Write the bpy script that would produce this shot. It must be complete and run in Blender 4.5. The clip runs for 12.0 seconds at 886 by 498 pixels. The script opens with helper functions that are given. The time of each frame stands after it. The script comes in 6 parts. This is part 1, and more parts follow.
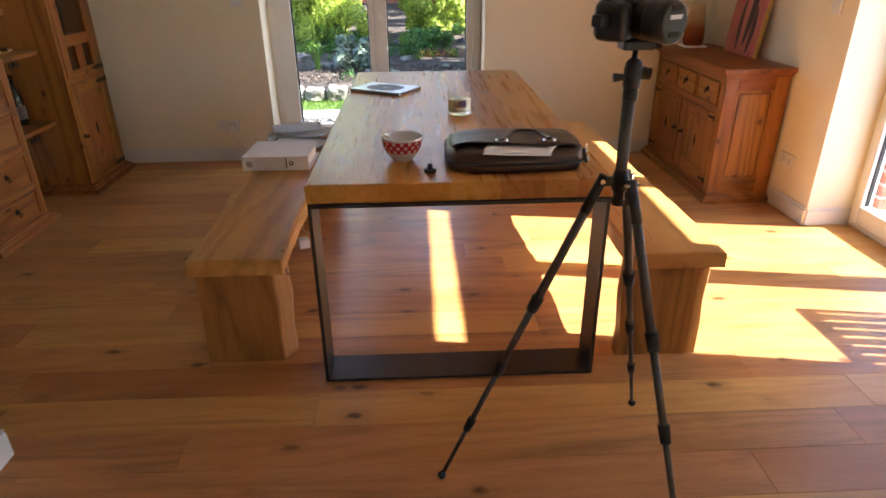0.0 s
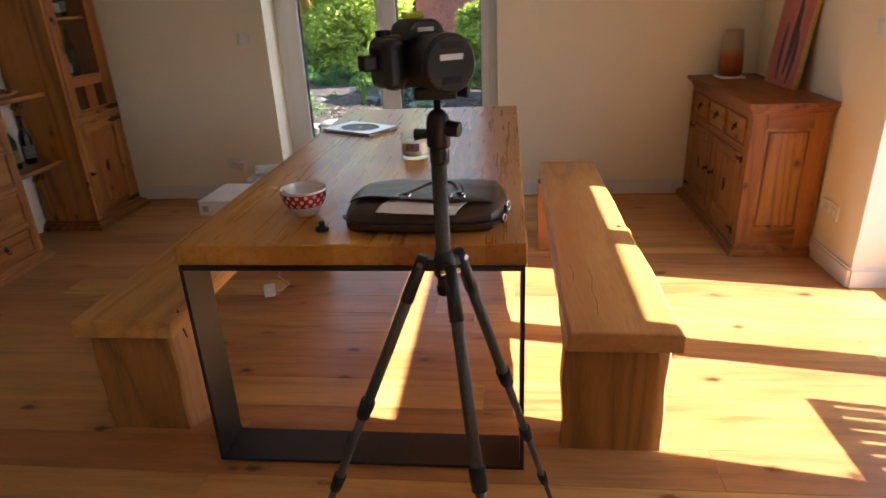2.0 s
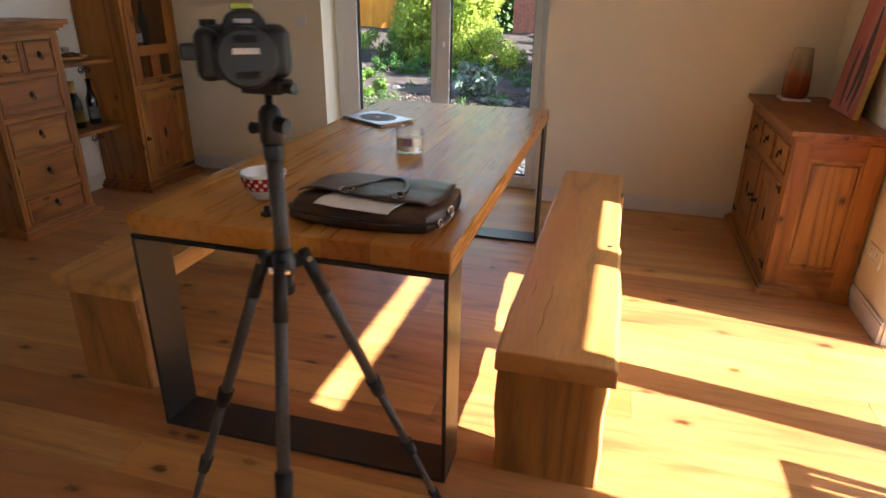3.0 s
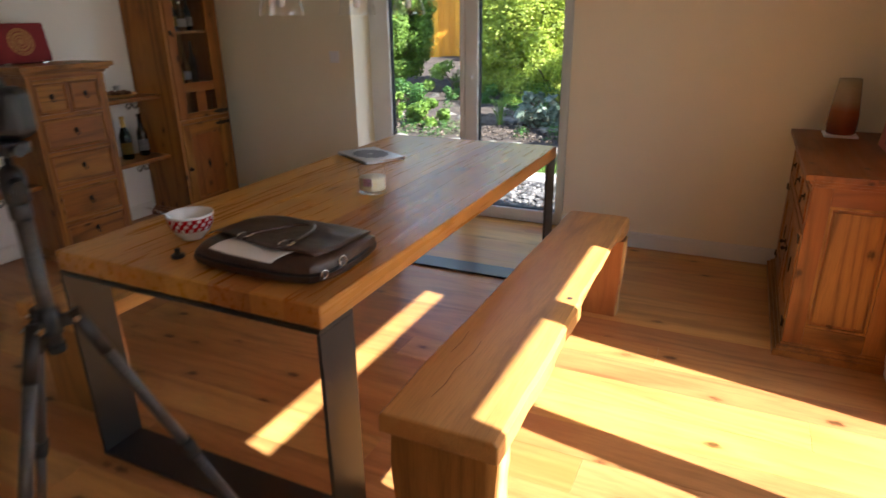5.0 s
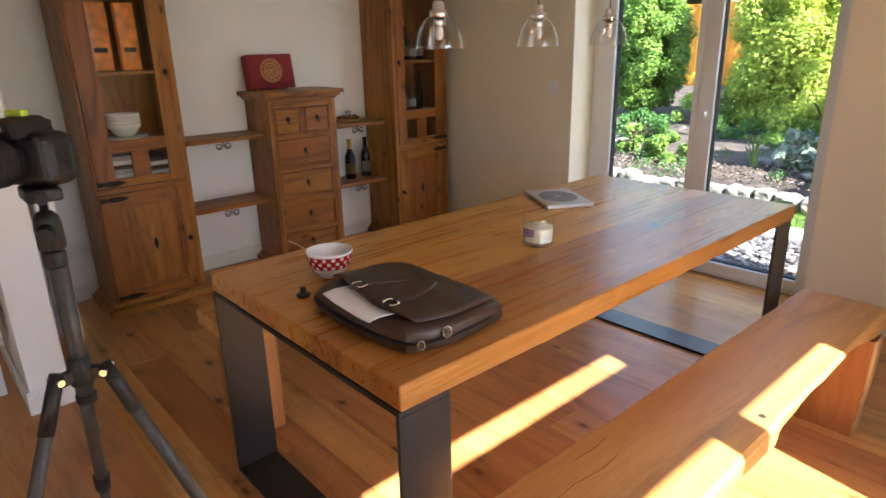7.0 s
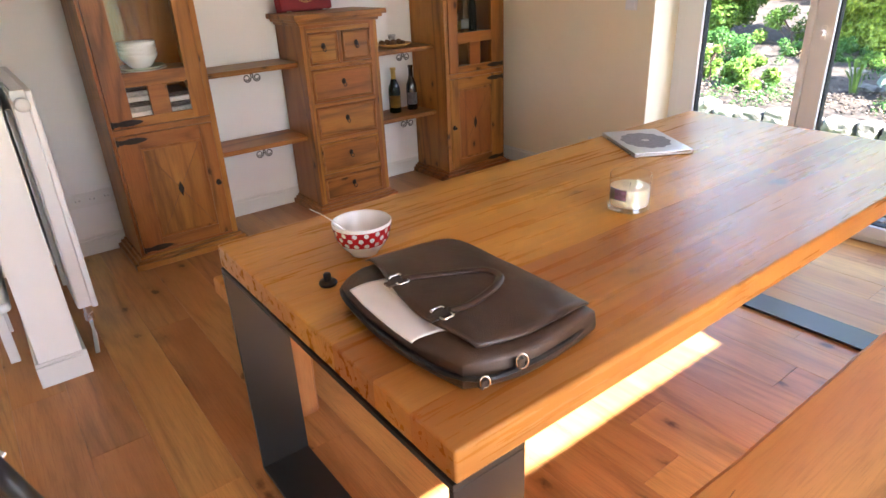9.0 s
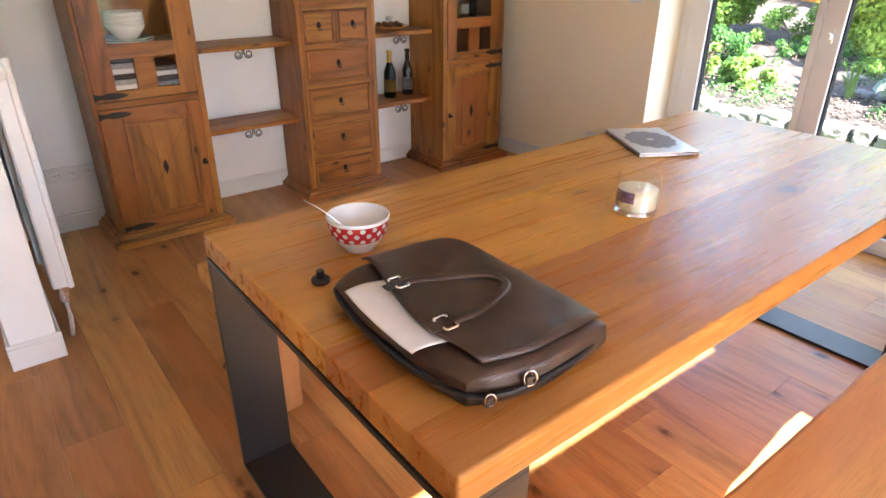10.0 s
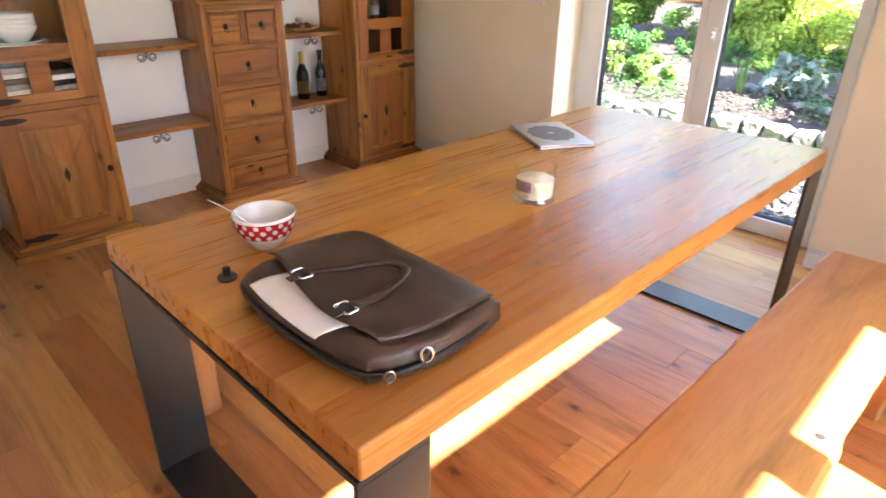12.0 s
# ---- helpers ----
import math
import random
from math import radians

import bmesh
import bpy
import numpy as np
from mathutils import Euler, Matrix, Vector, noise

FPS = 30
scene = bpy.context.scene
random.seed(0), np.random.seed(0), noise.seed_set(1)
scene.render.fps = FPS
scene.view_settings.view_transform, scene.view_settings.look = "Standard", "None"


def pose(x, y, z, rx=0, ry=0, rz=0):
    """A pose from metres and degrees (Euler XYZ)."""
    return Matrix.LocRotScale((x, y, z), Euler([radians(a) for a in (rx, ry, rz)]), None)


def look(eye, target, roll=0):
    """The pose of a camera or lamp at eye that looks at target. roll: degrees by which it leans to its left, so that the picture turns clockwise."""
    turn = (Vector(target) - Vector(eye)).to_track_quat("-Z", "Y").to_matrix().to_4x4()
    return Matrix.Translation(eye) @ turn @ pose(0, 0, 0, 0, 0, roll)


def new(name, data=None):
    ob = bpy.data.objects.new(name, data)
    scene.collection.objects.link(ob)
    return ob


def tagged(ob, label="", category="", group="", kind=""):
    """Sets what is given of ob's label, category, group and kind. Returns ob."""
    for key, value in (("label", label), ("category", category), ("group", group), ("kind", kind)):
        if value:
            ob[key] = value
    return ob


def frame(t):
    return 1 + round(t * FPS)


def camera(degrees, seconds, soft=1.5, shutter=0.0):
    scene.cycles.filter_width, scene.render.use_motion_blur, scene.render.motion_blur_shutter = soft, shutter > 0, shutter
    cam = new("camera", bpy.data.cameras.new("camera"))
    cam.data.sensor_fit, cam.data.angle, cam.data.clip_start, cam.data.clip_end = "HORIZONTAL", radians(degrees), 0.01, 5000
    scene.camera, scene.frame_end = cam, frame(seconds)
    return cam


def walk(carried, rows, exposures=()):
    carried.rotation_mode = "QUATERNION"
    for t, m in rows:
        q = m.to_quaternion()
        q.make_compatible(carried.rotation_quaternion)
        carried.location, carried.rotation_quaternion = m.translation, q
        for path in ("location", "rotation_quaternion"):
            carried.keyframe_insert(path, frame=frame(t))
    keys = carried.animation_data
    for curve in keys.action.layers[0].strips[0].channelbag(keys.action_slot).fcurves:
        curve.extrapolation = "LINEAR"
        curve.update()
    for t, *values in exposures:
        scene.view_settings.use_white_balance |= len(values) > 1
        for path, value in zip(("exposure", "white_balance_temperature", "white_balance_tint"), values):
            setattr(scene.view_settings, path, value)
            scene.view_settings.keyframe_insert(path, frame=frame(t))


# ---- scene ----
cam = camera(71.2, 12.0, shutter=0.4)
PATH = [
    (0, (0.06, 0.063, 1.415), (0.133, 1.871, 0.563), -0.6),
    (0.5, (0.173, 0.066, 1.399), (0.252, 1.898, 0.602), -0.4),
    (1, (0.289, 0.138, 1.381), (0.393, 1.941, 0.521), -1.8),
    (1.5, (0.449, 0.304, 1.378), (0.442, 2.134, 0.573), -0.5),
    (2, (0.64, 0.4, 1.391), (0.432, 2.237, 0.628), -2.6),
    (2.5, (0.853, 0.42, 1.396), (0.447, 2.187, 0.554), 0.7),
    (3, (1.056, 0.527, 1.391), (0.571, 2.305, 0.614), 0.9),
    (4.8, (1.566, 0.732, 1.414), (0.678, 2.352, 0.647), -2.0),
    (5, (1.555, 0.833, 1.428), (0.752, 2.523, 0.725), -0.8),
    (5.5, (1.528, 1.012, 1.43), (0.743, 2.701, 0.702), -3.0),
    (6, (1.56, 1.174, 1.439), (0.43, 2.677, 0.756), -1.0),
    (6.5, (1.612, 1.246, 1.432), (0.347, 2.619, 0.712), -0.8),
    (7, (1.616, 1.253, 1.441), (0.192, 2.513, 0.822), -1.3),
    (7.5, (1.58, 1.292, 1.426), (0.113, 2.455, 0.723), -1.4),
    (7.7, (1.546, 1.328, 1.419), (0.058, 2.45, 0.693), -2.1),
    (9.5, (1.17, 1.552, 1.398), (-0.269, 2.649, 0.546), -1.6),
    (10, (1.156, 1.551, 1.396), (-0.261, 2.66, 0.524), 0.3),
    (10.5, (1.151, 1.553, 1.39), (-0.266, 2.647, 0.499), 1.1),
    (11, (1.15, 1.545, 1.394), (-0.278, 2.633, 0.511), 0.5),
    (11.5, (1.175, 1.542, 1.394), (-0.184, 2.722, 0.522), 0.9),
    (12, (1.24, 1.551, 1.4), (-0.028, 2.832, 0.533), 0.8),
]
walk(cam, [(t, look(eye, target, roll)) for t, eye, target, roll in PATH],
     exposures=[(0, 2.80, 5960, 14), (1.5, 2.50, 5960, 14), (3, 2.47, 5960, 14), (5, 2.24, 5960, 13), (6.5, 2.60, 5920, 13), (7.5, 3.12, 5880, 13), (9.5, 3.74, 5850, 15), (12, 3.82, 5850, 15)])

# ---- world, sun and window light ----
SUN = Vector((1.0, -0.175, 0.83))          # towards the sun
world = bpy.data.worlds.new("world")
scene.world = world
world.use_nodes = True
wn = world.node_tree.nodes
sky = wn.new("ShaderNodeTexSky")
sky.sky_type = "NISHITA"
sky.sun_disc = False
sky.sun_elevation = math.atan2(SUN.z, math.hypot(SUN.x, SUN.y))
sky.sun_rotation = math.atan2(SUN.x, SUN.y)
wn["Background"].inputs["Strength"].default_value = 0.12
world.node_tree.links.new(sky.outputs["Color"], wn["Background"].inputs["Color"])

lamp = bpy.data.lights.new("sun", "SUN")
lamp.energy, lamp.angle, lamp.color = 5.0, radians(0.5), (1.0, 0.95, 0.87)
new("sun", lamp).matrix_world = look(SUN * 20, (0, 0, 0))


def window_light(name, eye, target, w, h, power, color):
    """An area lamp in a window's opening that stands in for the sky's light."""
    data = bpy.data.lights.new(name, "AREA")
    data.shape, data.size, data.size_y, data.energy, data.color = "RECTANGLE", w, h, power, color
    new(name, data).matrix_world = look(eye, target)


window_light("sky_light_garden_door", (-0.2, 5.0, 1.1), (-0.2, 0.0, 0.9), 1.3, 1.9, 0.9, (0.86, 0.93, 1.0))
window_light("sky_light_terrace_door", (2.5, 2.48, 1.1), (-2.0, 2.48, 0.9), 1.3, 1.8, 0.45, (0.90, 0.95, 1.0))

# fill lamp in an added door opening that is never in view
window_light("fill_light_added_door", (2.5, -0.92, 1.1), (0.6, 1.6, 0.3), 0.8, 1.9, 1.3, (0.92, 0.96, 1.0))

# ---- materials ----


class Mat:
    """A node material with small helpers to wire it."""

    def __init__(self, name, rough=0.5, metal=0.0, color=(0.8, 0.8, 0.8)):
        self.m = bpy.data.materials.new(name)
        self.m.use_nodes = True
        self.nodes, self.links = self.m.node_tree.nodes, self.m.node_tree.links
        self.b = self.nodes["Principled BSDF"]
        self.set("Roughness", rough)
        self.set("Metallic", metal)
        self.set("Base Color", (*color, 1))

    def set(self, key, value):
        self.b.inputs[key].default_value = value

    def node(self, kind, **props):
        n = self.nodes.new("ShaderNode" + kind)
        for k, v in props.items():
            if k in n.inputs:
                n.inputs[k].default_value = v
        return n

    def link(self, a, b):
        self.links.new(a, b)

    def math(self, op, a, b=0.0, c=0.0):
        n = self.nodes.new("ShaderNodeMath")
        n.operation = op
        for i, v in enumerate((a, b, c)):
            if isinstance(v, (int, float)):
                n.inputs[i].default_value = v
            else:
                self.link(v, n.inputs[i])
        return n.outputs[0]

    def coords(self, scale=(1, 1, 1), shuffle=True):
        tc = self.nodes.new("ShaderNodeTexCoord")
        mp = self.nodes.new("ShaderNodeMapping")
        mp.inputs["Scale"].default_value = scale
        if shuffle:
            info = self.nodes.new("ShaderNodeObjectInfo")
            add = self.nodes.new("ShaderNodeVectorMath")
            add.operation = "MULTIPLY_ADD"
            comb = self.nodes.new("ShaderNodeCombineXYZ")
            for i in range(3):
                self.link(info.outputs["Random"], comb.inputs[i])
            self.link(comb.outputs[0], add.inputs[0])
            add.inputs[1].default_value = (13.7, 29.3, 41.1)
            self.link(tc.outputs["Object"], add.inputs[2])
            self.link(add.outputs[0], mp.inputs["Vector"])
        else:
            self.link(tc.outputs["Object"], mp.inputs["Vector"])
        return mp.outputs[0]

    def noise(self, vec, scale, detail=4.0, rough=0.55, distortion=0.0):
        n = self.node("TexNoise", Scale=scale, Detail=detail, Roughness=rough, Distortion=distortion)
        self.link(vec, n.inputs["Vector"])
        return n.outputs[0]

    def ramp(self, fac, *stops):
        n = self.nodes.new("ShaderNodeValToRGB")
        els = n.color_ramp.elements
        while len(els) < len(stops):
            els.new(0.5)
        for e, (p, c) in zip(els, stops):
            e.position, e.color = p, (*c, 1) if len(c) == 3 else c
        self.link(fac, n.inputs[0])
        return n.outputs[0]

    def mix(self, fac, a, b, blend="MIX"):
        n = self.nodes.new("ShaderNodeMix")
        n.data_type, n.blend_type = "RGBA", blend
        for sock, v in ((n.inputs[0], fac), (n.inputs[6], a), (n.inputs[7], b)):
            if isinstance(v, (int, float)):
                sock.default_value = v
            elif isinstance(v, tuple):
                sock.default_value = (*v, 1)
            else:
                self.link(v, sock)
        return n.outputs[2]

    def bump(self, height, strength=0.2, distance=0.002):
        n = self.node("Bump", Strength=strength, Distance=distance)
        self.link(height, n.inputs["Height"])
        self.link(n.outputs[0], self.b.inputs["Normal"])

    def color(self, out):
        self.link(out, self.b.inputs["Base Color"])

    def rough(self, out):
        self.link(out, self.b.inputs["Roughness"])


def mul(c, k):
    return tuple(v * k for v in c)


def wood(name, base, axis="Y", rough=0.42, vary=0.25, knots=0.5, relief=0.12, ring=9.0, fine=1.0, coat=0.0, figured=0.16, hue=0.016, deep=0.60, knot=(6.5, 2.8), ridge=0.4, pore=0.26):
    """Oiled timber: growth rings, fine pores along the grain, knots, and each piece a little different."""
    m = Mat(name)
    along = "XYZ".index(axis)

    def stretched(k):
        st = [1.0, 1.0, 1.0]
        st[along] = k
        return m.coords(tuple(st))

    # broad soft colour drift, arched growth figure, fine pores
    soft = m.noise(stretched(0.14), 6.0, 3.0, 0.5, 0.3)
    warp = m.noise(stretched(0.11), 2.4, 2.0, 0.45, 0.5)
    figure = m.math("PINGPONG", m.math("MULTIPLY", m.math("ADD", warp, m.math("MULTIPLY", m.noise(stretched(0.2), 26.0, 2.0), 0.03)), ring * 1.7), 0.5)
    rings = m.math("POWER", m.math("MULTIPLY", figure, 2.0), 1.6)
    fleck = m.noise(stretched(0.11), 75.0 * fine, 3.0, 0.6, 0.4)
    streak = m.noise(stretched(0.05), 40.0, 4.0, 0.6)
    pores = m.noise(stretched(0.035), 260.0 * fine, 2.0, 0.6)
    info = m.nodes.new("ShaderNodeObjectInfo")
    tone = m.math("ADD", m.math("ADD", m.math("MULTIPLY", soft, 0.59), m.math("MULTIPLY", streak, 0.22)), m.math("MULTIPLY", fleck, 0.19))
    tone = m.math("SUBTRACT", tone, m.math("MULTIPLY", m.math("SUBTRACT", rings, 0.35), figured))
    col = m.ramp(tone, (0.30, mul(base, deep)), (0.50, base), (0.72, tuple(min(1, c * k) for c, k in zip(base, (1.24, 1.30, 1.34)))))
    col = m.mix(m.math("MULTIPLY", m.ramp(pores, (0.36, (1, 1, 1)), (0.50, (0, 0, 0))), pore), col, mul(base, 0.42))
    heart = m.noise(stretched(0.18), 3.1, 2.0, 0.5)
    col = m.mix(m.ramp(heart, (0.50, (0, 0, 0)), (0.68, (0.6, 0.6, 0.6))), col, (base[0] * 0.80, base[1] * 0.62, base[2] * 0.48))
    if knots:
        st = [knot[0]] * 3
        st[along] = knot[1]
        vor = m.node("TexVoronoi", Scale=1.0, Randomness=1.0)
        wob = m.nodes.new("ShaderNodeVectorMath")
        wob.operation = "MULTIPLY_ADD"
        nz = m.node("TexNoise", Scale=9.0, Detail=2.0)
        kv = m.coords(tuple(st))
        m.link(kv, nz.inputs["Vector"])
        m.link(nz.outputs["Color"], wob.inputs[0])
        wob.inputs[1].default_value = (0.16, 0.16, 0.16)
        m.link(kv, wob.inputs[2])
        m.link(wob.outputs[0], vor.inputs["Vector"])
        pick = m.math("GREATER_THAN", vor.outputs["Color"], 1.0 - knots)
        core = m.math("MULTIPLY", m.ramp(vor.outputs["Distance"], (0.06, (1, 1, 1)), (0.15, (0, 0, 0))), pick)
        halo = m.math("MULTIPLY", m.ramp(vor.outputs["Distance"], (0.07, (1, 1, 1)), (0.34, (0, 0, 0))), pick)
        col = m.mix(m.math("MULTIPLY", halo, 0.42), col, mul(base, 0.45))
        col = m.mix(m.math("MULTIPLY", core, 0.85), col, mul((base[0], base[1] * 0.8, base[2] * 0.7), 0.14))
    shade = m.math("ADD", m.math("MULTIPLY", info.outputs["Random"], vary * 2), 1.0 - vary)
    hsv = m.node("HueSaturation")
    m.link(shade, hsv.inputs["Value"])
    m.link(m.math("ADD", m.math("MULTIPLY", info.outputs["Random"], hue), 0.5 - hue / 2), hsv.inputs["Hue"])
    m.link(col, hsv.inputs["Color"])
    m.color(hsv.outputs[0])
    m.rough(m.math("ADD", m.math("MULTIPLY", streak, 0.22), rough - 0.11))
    h = m.math("SUBTRACT", m.math("ADD", m.math("MULTIPLY", pores, 0.5), fleck), m.math("MULTIPLY", rings, ridge))
    m.bump(h, relief, 0.0015)
    m.set("Coat Weight", coat)
    m.set("Specular IOR Level", 0.33)
    return m.m


floor_wood = wood("oiled_oak_floor", (0.495, 0.242, 0.074), "X", rough=0.34, vary=0.19, knots=0.60, ring=9, figured=0.12, hue=0.020, deep=0.56, knot=(7.5, 4.0))
table_wood = wood("oiled_oak_table", (0.50, 0.220, 0.043), "Y", rough=0.29, vary=0.25, knots=0.6, relief=0.28, ring=30, fine=1.3, figured=0.055, hue=0.022, deep=0.70, knot=(5.5, 3.0), ridge=0.7, pore=0.08)
bench_wood = wood("oiled_oak_bench", (0.55, 0.265, 0.075), "Y", rough=0.40, vary=0.06, knots=0.20, relief=0.2, ring=8, deep=0.55)
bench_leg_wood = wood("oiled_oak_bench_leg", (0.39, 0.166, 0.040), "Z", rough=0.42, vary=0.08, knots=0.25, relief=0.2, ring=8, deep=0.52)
# pale outer wood, lightened further for light on the legs' window side
lit_sapwood = wood("pale_lit_oak_sapwood", (0.62, 0.36, 0.13), "Z", rough=0.5, vary=0.06, knots=0.15, relief=0.35, ring=8, deep=0.55)
pine_z = wood("waxed_pine_upright", (0.31, 0.116, 0.020), "Z", rough=0.40, vary=0.14, knots=0.75, ring=8, figured=0.22, deep=0.48, knot=(9.0, 5.5))
pine_y = wood("waxed_pine_crosswise", (0.31, 0.116, 0.020), "Y", rough=0.40, vary=0.14, knots=0.75, ring=8, figured=0.22, deep=0.48, knot=(9.0, 5.5))
pine_x = wood("waxed_pine_depthwise", (0.31, 0.116, 0.020), "X", rough=0.40, vary=0.14, knots=0.75, ring=8, figured=0.22, deep=0.48, knot=(9.0, 5.5))
garden_wood = wood("weathered_teak", (0.30, 0.20, 0.12), "Y", rough=0.7, vary=0.15, knots=0.0)
orange_wood = wood("orange_painted_boards", (0.85, 0.36, 0.03), "Z", rough=0.6, vary=0.12, knots=0.0)


def plaster(name, color, rough=0.85, relief=0.25, grain=55.0):
    m = Mat(name, rough)
    v = m.coords(shuffle=False)
    a, b, c = m.noise(v, grain, 5.0), m.noise(v, 1.3, 3.0), m.noise(v, 7.0, 4.0)
    f = m.math("ADD", m.math("MULTIPLY", b, 0.7), m.math("MULTIPLY", c, 0.3))
    m.color(m.ramp(f, (0.25, mul(color, 0.94)), (0.7, color)))
    m.bump(m.math("ADD", a, m.math("MULTIPLY", c, 0.6)), relief, 0.0012)
    return m.m


wall_paint = plaster("cream_white_wall_paint", (0.88, 0.79, 0.60))
west_paint = plaster("bright_white_wall_paint", (0.86, 0.85, 0.83))
# ceiling out of view, greyed so less light bounces down
dim_ceiling_paint = plaster("dimmed_ceiling_paint", (0.62, 0.60, 0.57))
# unseen south wall, beige set dark so it returns less fill light
dim_south_paint = plaster("dimmed_unseen_wall_paint", (0.42, 0.38, 0.32))
white_lacquer = plaster("white_lacquered_wood", (0.78, 0.77, 0.74), 0.35, 0.04, 20)
upvc = plaster("white_plastic_frame", (0.80, 0.80, 0.78), 0.32, 0.03, 15)
white_enamel = plaster("white_enamel", (0.82, 0.82, 0.81), 0.28, 0.05, 12)
white_plastic = plaster("white_plastic", (0.80, 0.79, 0.76), 0.4, 0.03, 30)


def plain(name, color, rough=0.5, metal=0.0, vary=0.12, grain=18.0, relief=0.05, coat=0.0):
    m = Mat(name, rough, metal, color)
    v = m.coords()
    a, b = m.noise(v, grain, 4.0), m.noise(v, grain * 9, 3.0)
    m.color(m.ramp(a, (0.3, mul(color, 1 - vary)), (0.7, tuple(min(1, c * (1 + vary)) for c in color))))
    m.rough(m.math("ADD", m.math("MULTIPLY", a, 0.14), max(0.02, rough - 0.07)))
    if relief:
        m.bump(b, relief, 0.0008)
    m.set("Coat Weight", coat)
    return m.m


steel_black = plain("black_powder_coated_steel", (0.026, 0.027, 0.027), 0.36, 0.15, 0.06, 6, 0.0)
iron = plain("black_wrought_iron", (0.030, 0.021, 0.016), 0.5, 0.6, 0.25, 60, 0.4)
chrome = plain("chrome", (0.82, 0.82, 0.82), 0.12, 1.0, 0.03, 20, 0)
black_plastic = plain("matt_black_plastic", (0.013, 0.013, 0.014), 0.42, 0, 0.2, 40, 0.25)
black_rubber = plain("black_rubber", (0.012, 0.012, 0.012), 0.75, 0, 0.2, 60, 0.4)
grip_white = plain("pale_print", (0.7, 0.7, 0.7), 0.5)
carbon = plain("grey_carbon_tube", (0.060, 0.056, 0.052), 0.48, 0.1, 0.3, 160, 0.15, 0.05)
level_green = plain("yellow_green_acrylic", (0.50, 0.62, 0.05), 0.2)
leather = plain("dark_brown_leather", (0.054, 0.028, 0.017), 0.36, 0, 0.35, 14, 0.0)
paper = plain("white_paper", (0.83, 0.82, 0.80), 0.7, 0, 0.04, 12, 0.05)
paper_tan = plain("tan_envelope_paper", (0.55, 0.35, 0.16), 0.7)
ceramic = plain("white_glazed_ceramic", (0.80, 0.79, 0.76), 0.15, 0, 0.03, 10, 0.02)
ceramic_green = plain("pale_green_ceramic", (0.55, 0.62, 0.48), 0.2)
ceramic_red = plain("red_glazed_ceramic", (0.48, 0.018, 0.022), 0.18, 0, 0.08, 12, 0.02)
aluminium = plain("silver_aluminium", (0.62, 0.62, 0.62), 0.36, 0.85, 0.05, 30, 0.05)
sticker_grey = plain("grey_sticker_print", (0.22, 0.22, 0.23), 0.6, 0, 0.3, 120, 0)
wax = plain("cream_candle_wax", (0.90, 0.83, 0.64), 0.45, 0, 0.05)
label_white = plain("white_label_paper", (0.88, 0.86, 0.86), 0.5, 0, 0.03)
label_purple = plain("violet_label_print", (0.80, 0.50, 0.76), 0.5, 0, 0.35, 90)
label_gold = plain("gold_foil_label", (0.62, 0.43, 0.12), 0.35, 0.7, 0.15, 40)
label_grey = plain("grey_bottle_label", (0.42, 0.42, 0.42), 0.5, 0, 0.4, 60)
red_cloth = plain("dark_red_cloth", (0.22, 0.012, 0.016), 0.7, 0, 0.2, 200, 0.4)
gold_print = plain("gold_print", (0.42, 0.20, 0.06), 0.55, 0.2, 0.3, 120, 0.1)
orange_pack = plain("orange_packaging", (0.75, 0.24, 0.02), 0.4, 0, 0.35, 22, 0.1)
dark_print = plain("dark_print", (0.04, 0.03, 0.03), 0.5)
cork = plain("dried_fruit_brown", (0.16, 0.075, 0.03), 0.8, 0, 0.35, 40, 0.5)
cord_white = plain("white_cord", (0.7, 0.7, 0.68), 0.5)
brick_red = plain("red_brick", (0.36, 0.13, 0.08), 0.85, 0, 0.35, 20, 0.8)
mortar = plain("grey_mortar", (0.42, 0.40, 0.37), 0.95, 0, 0.2, 40, 0.6)
paving = plain("pale_stone_paving", (0.50, 0.48, 0.44), 0.85, 0, 0.2, 9, 0.5)
concrete = plain("pale_concrete", (0.48, 0.46, 0.43), 0.9, 0, 0.2, 12, 0.5)
rock = plain("pale_rough_stone", (0.18, 0.165, 0.135), 0.9, 0, 0.5, 9, 1.0)
dark_stone = plain("dark_field_stone", (0.085, 0.078, 0.066), 0.9, 0, 0.5, 6, 1.0)
bark = plain("brown_bark", (0.11, 0.075, 0.05), 0.95, 0, 0.4, 30, 1.0)
soil = plain("dry_garden_soil", (0.058, 0.044, 0.032), 1.0, 0, 0.6, 7, 1.0)
render_wall = plain("pale_rendered_wall", (0.72, 0.72, 0.70), 0.9, 0, 0.08, 3, 0.3)
roof_tile = plain("grey_roof", (0.12, 0.12, 0.13), 0.8, 0, 0.2, 8, 0.4)


def leather_relief(m):
    nodes, links = m.node_tree.nodes, m.node_tree.links
    b = nodes["Principled BSDF"]
    tc = nodes.new("ShaderNodeTexCoord")
    vor, nz, add, bp = (nodes.new("ShaderNode" + k) for k in ("TexVoronoi", "TexNoise", "Math", "Bump"))
    vor.inputs["Scale"].default_value, nz.inputs["Scale"].default_value = 420, 22
    nz.inputs["Detail"].default_value = 5
    links.new(tc.outputs["Object"], vor.inputs["Vector"])
    links.new(tc.outputs["Object"], nz.inputs["Vector"])
    add.operation = "MULTIPLY_ADD"
    links.new(nz.outputs[0], add.inputs[0])
    add.inputs[1].default_value = 4.0
    links.new(vor.outputs["Distance"], add.inputs[2])
    bp.inputs["Strength"].default_value, bp.inputs["Distance"].default_value = 0.35, 0.0015
    links.new(add.outputs[0], bp.inputs["Height"])
    links.new(bp.outputs[0], b.inputs["Normal"])


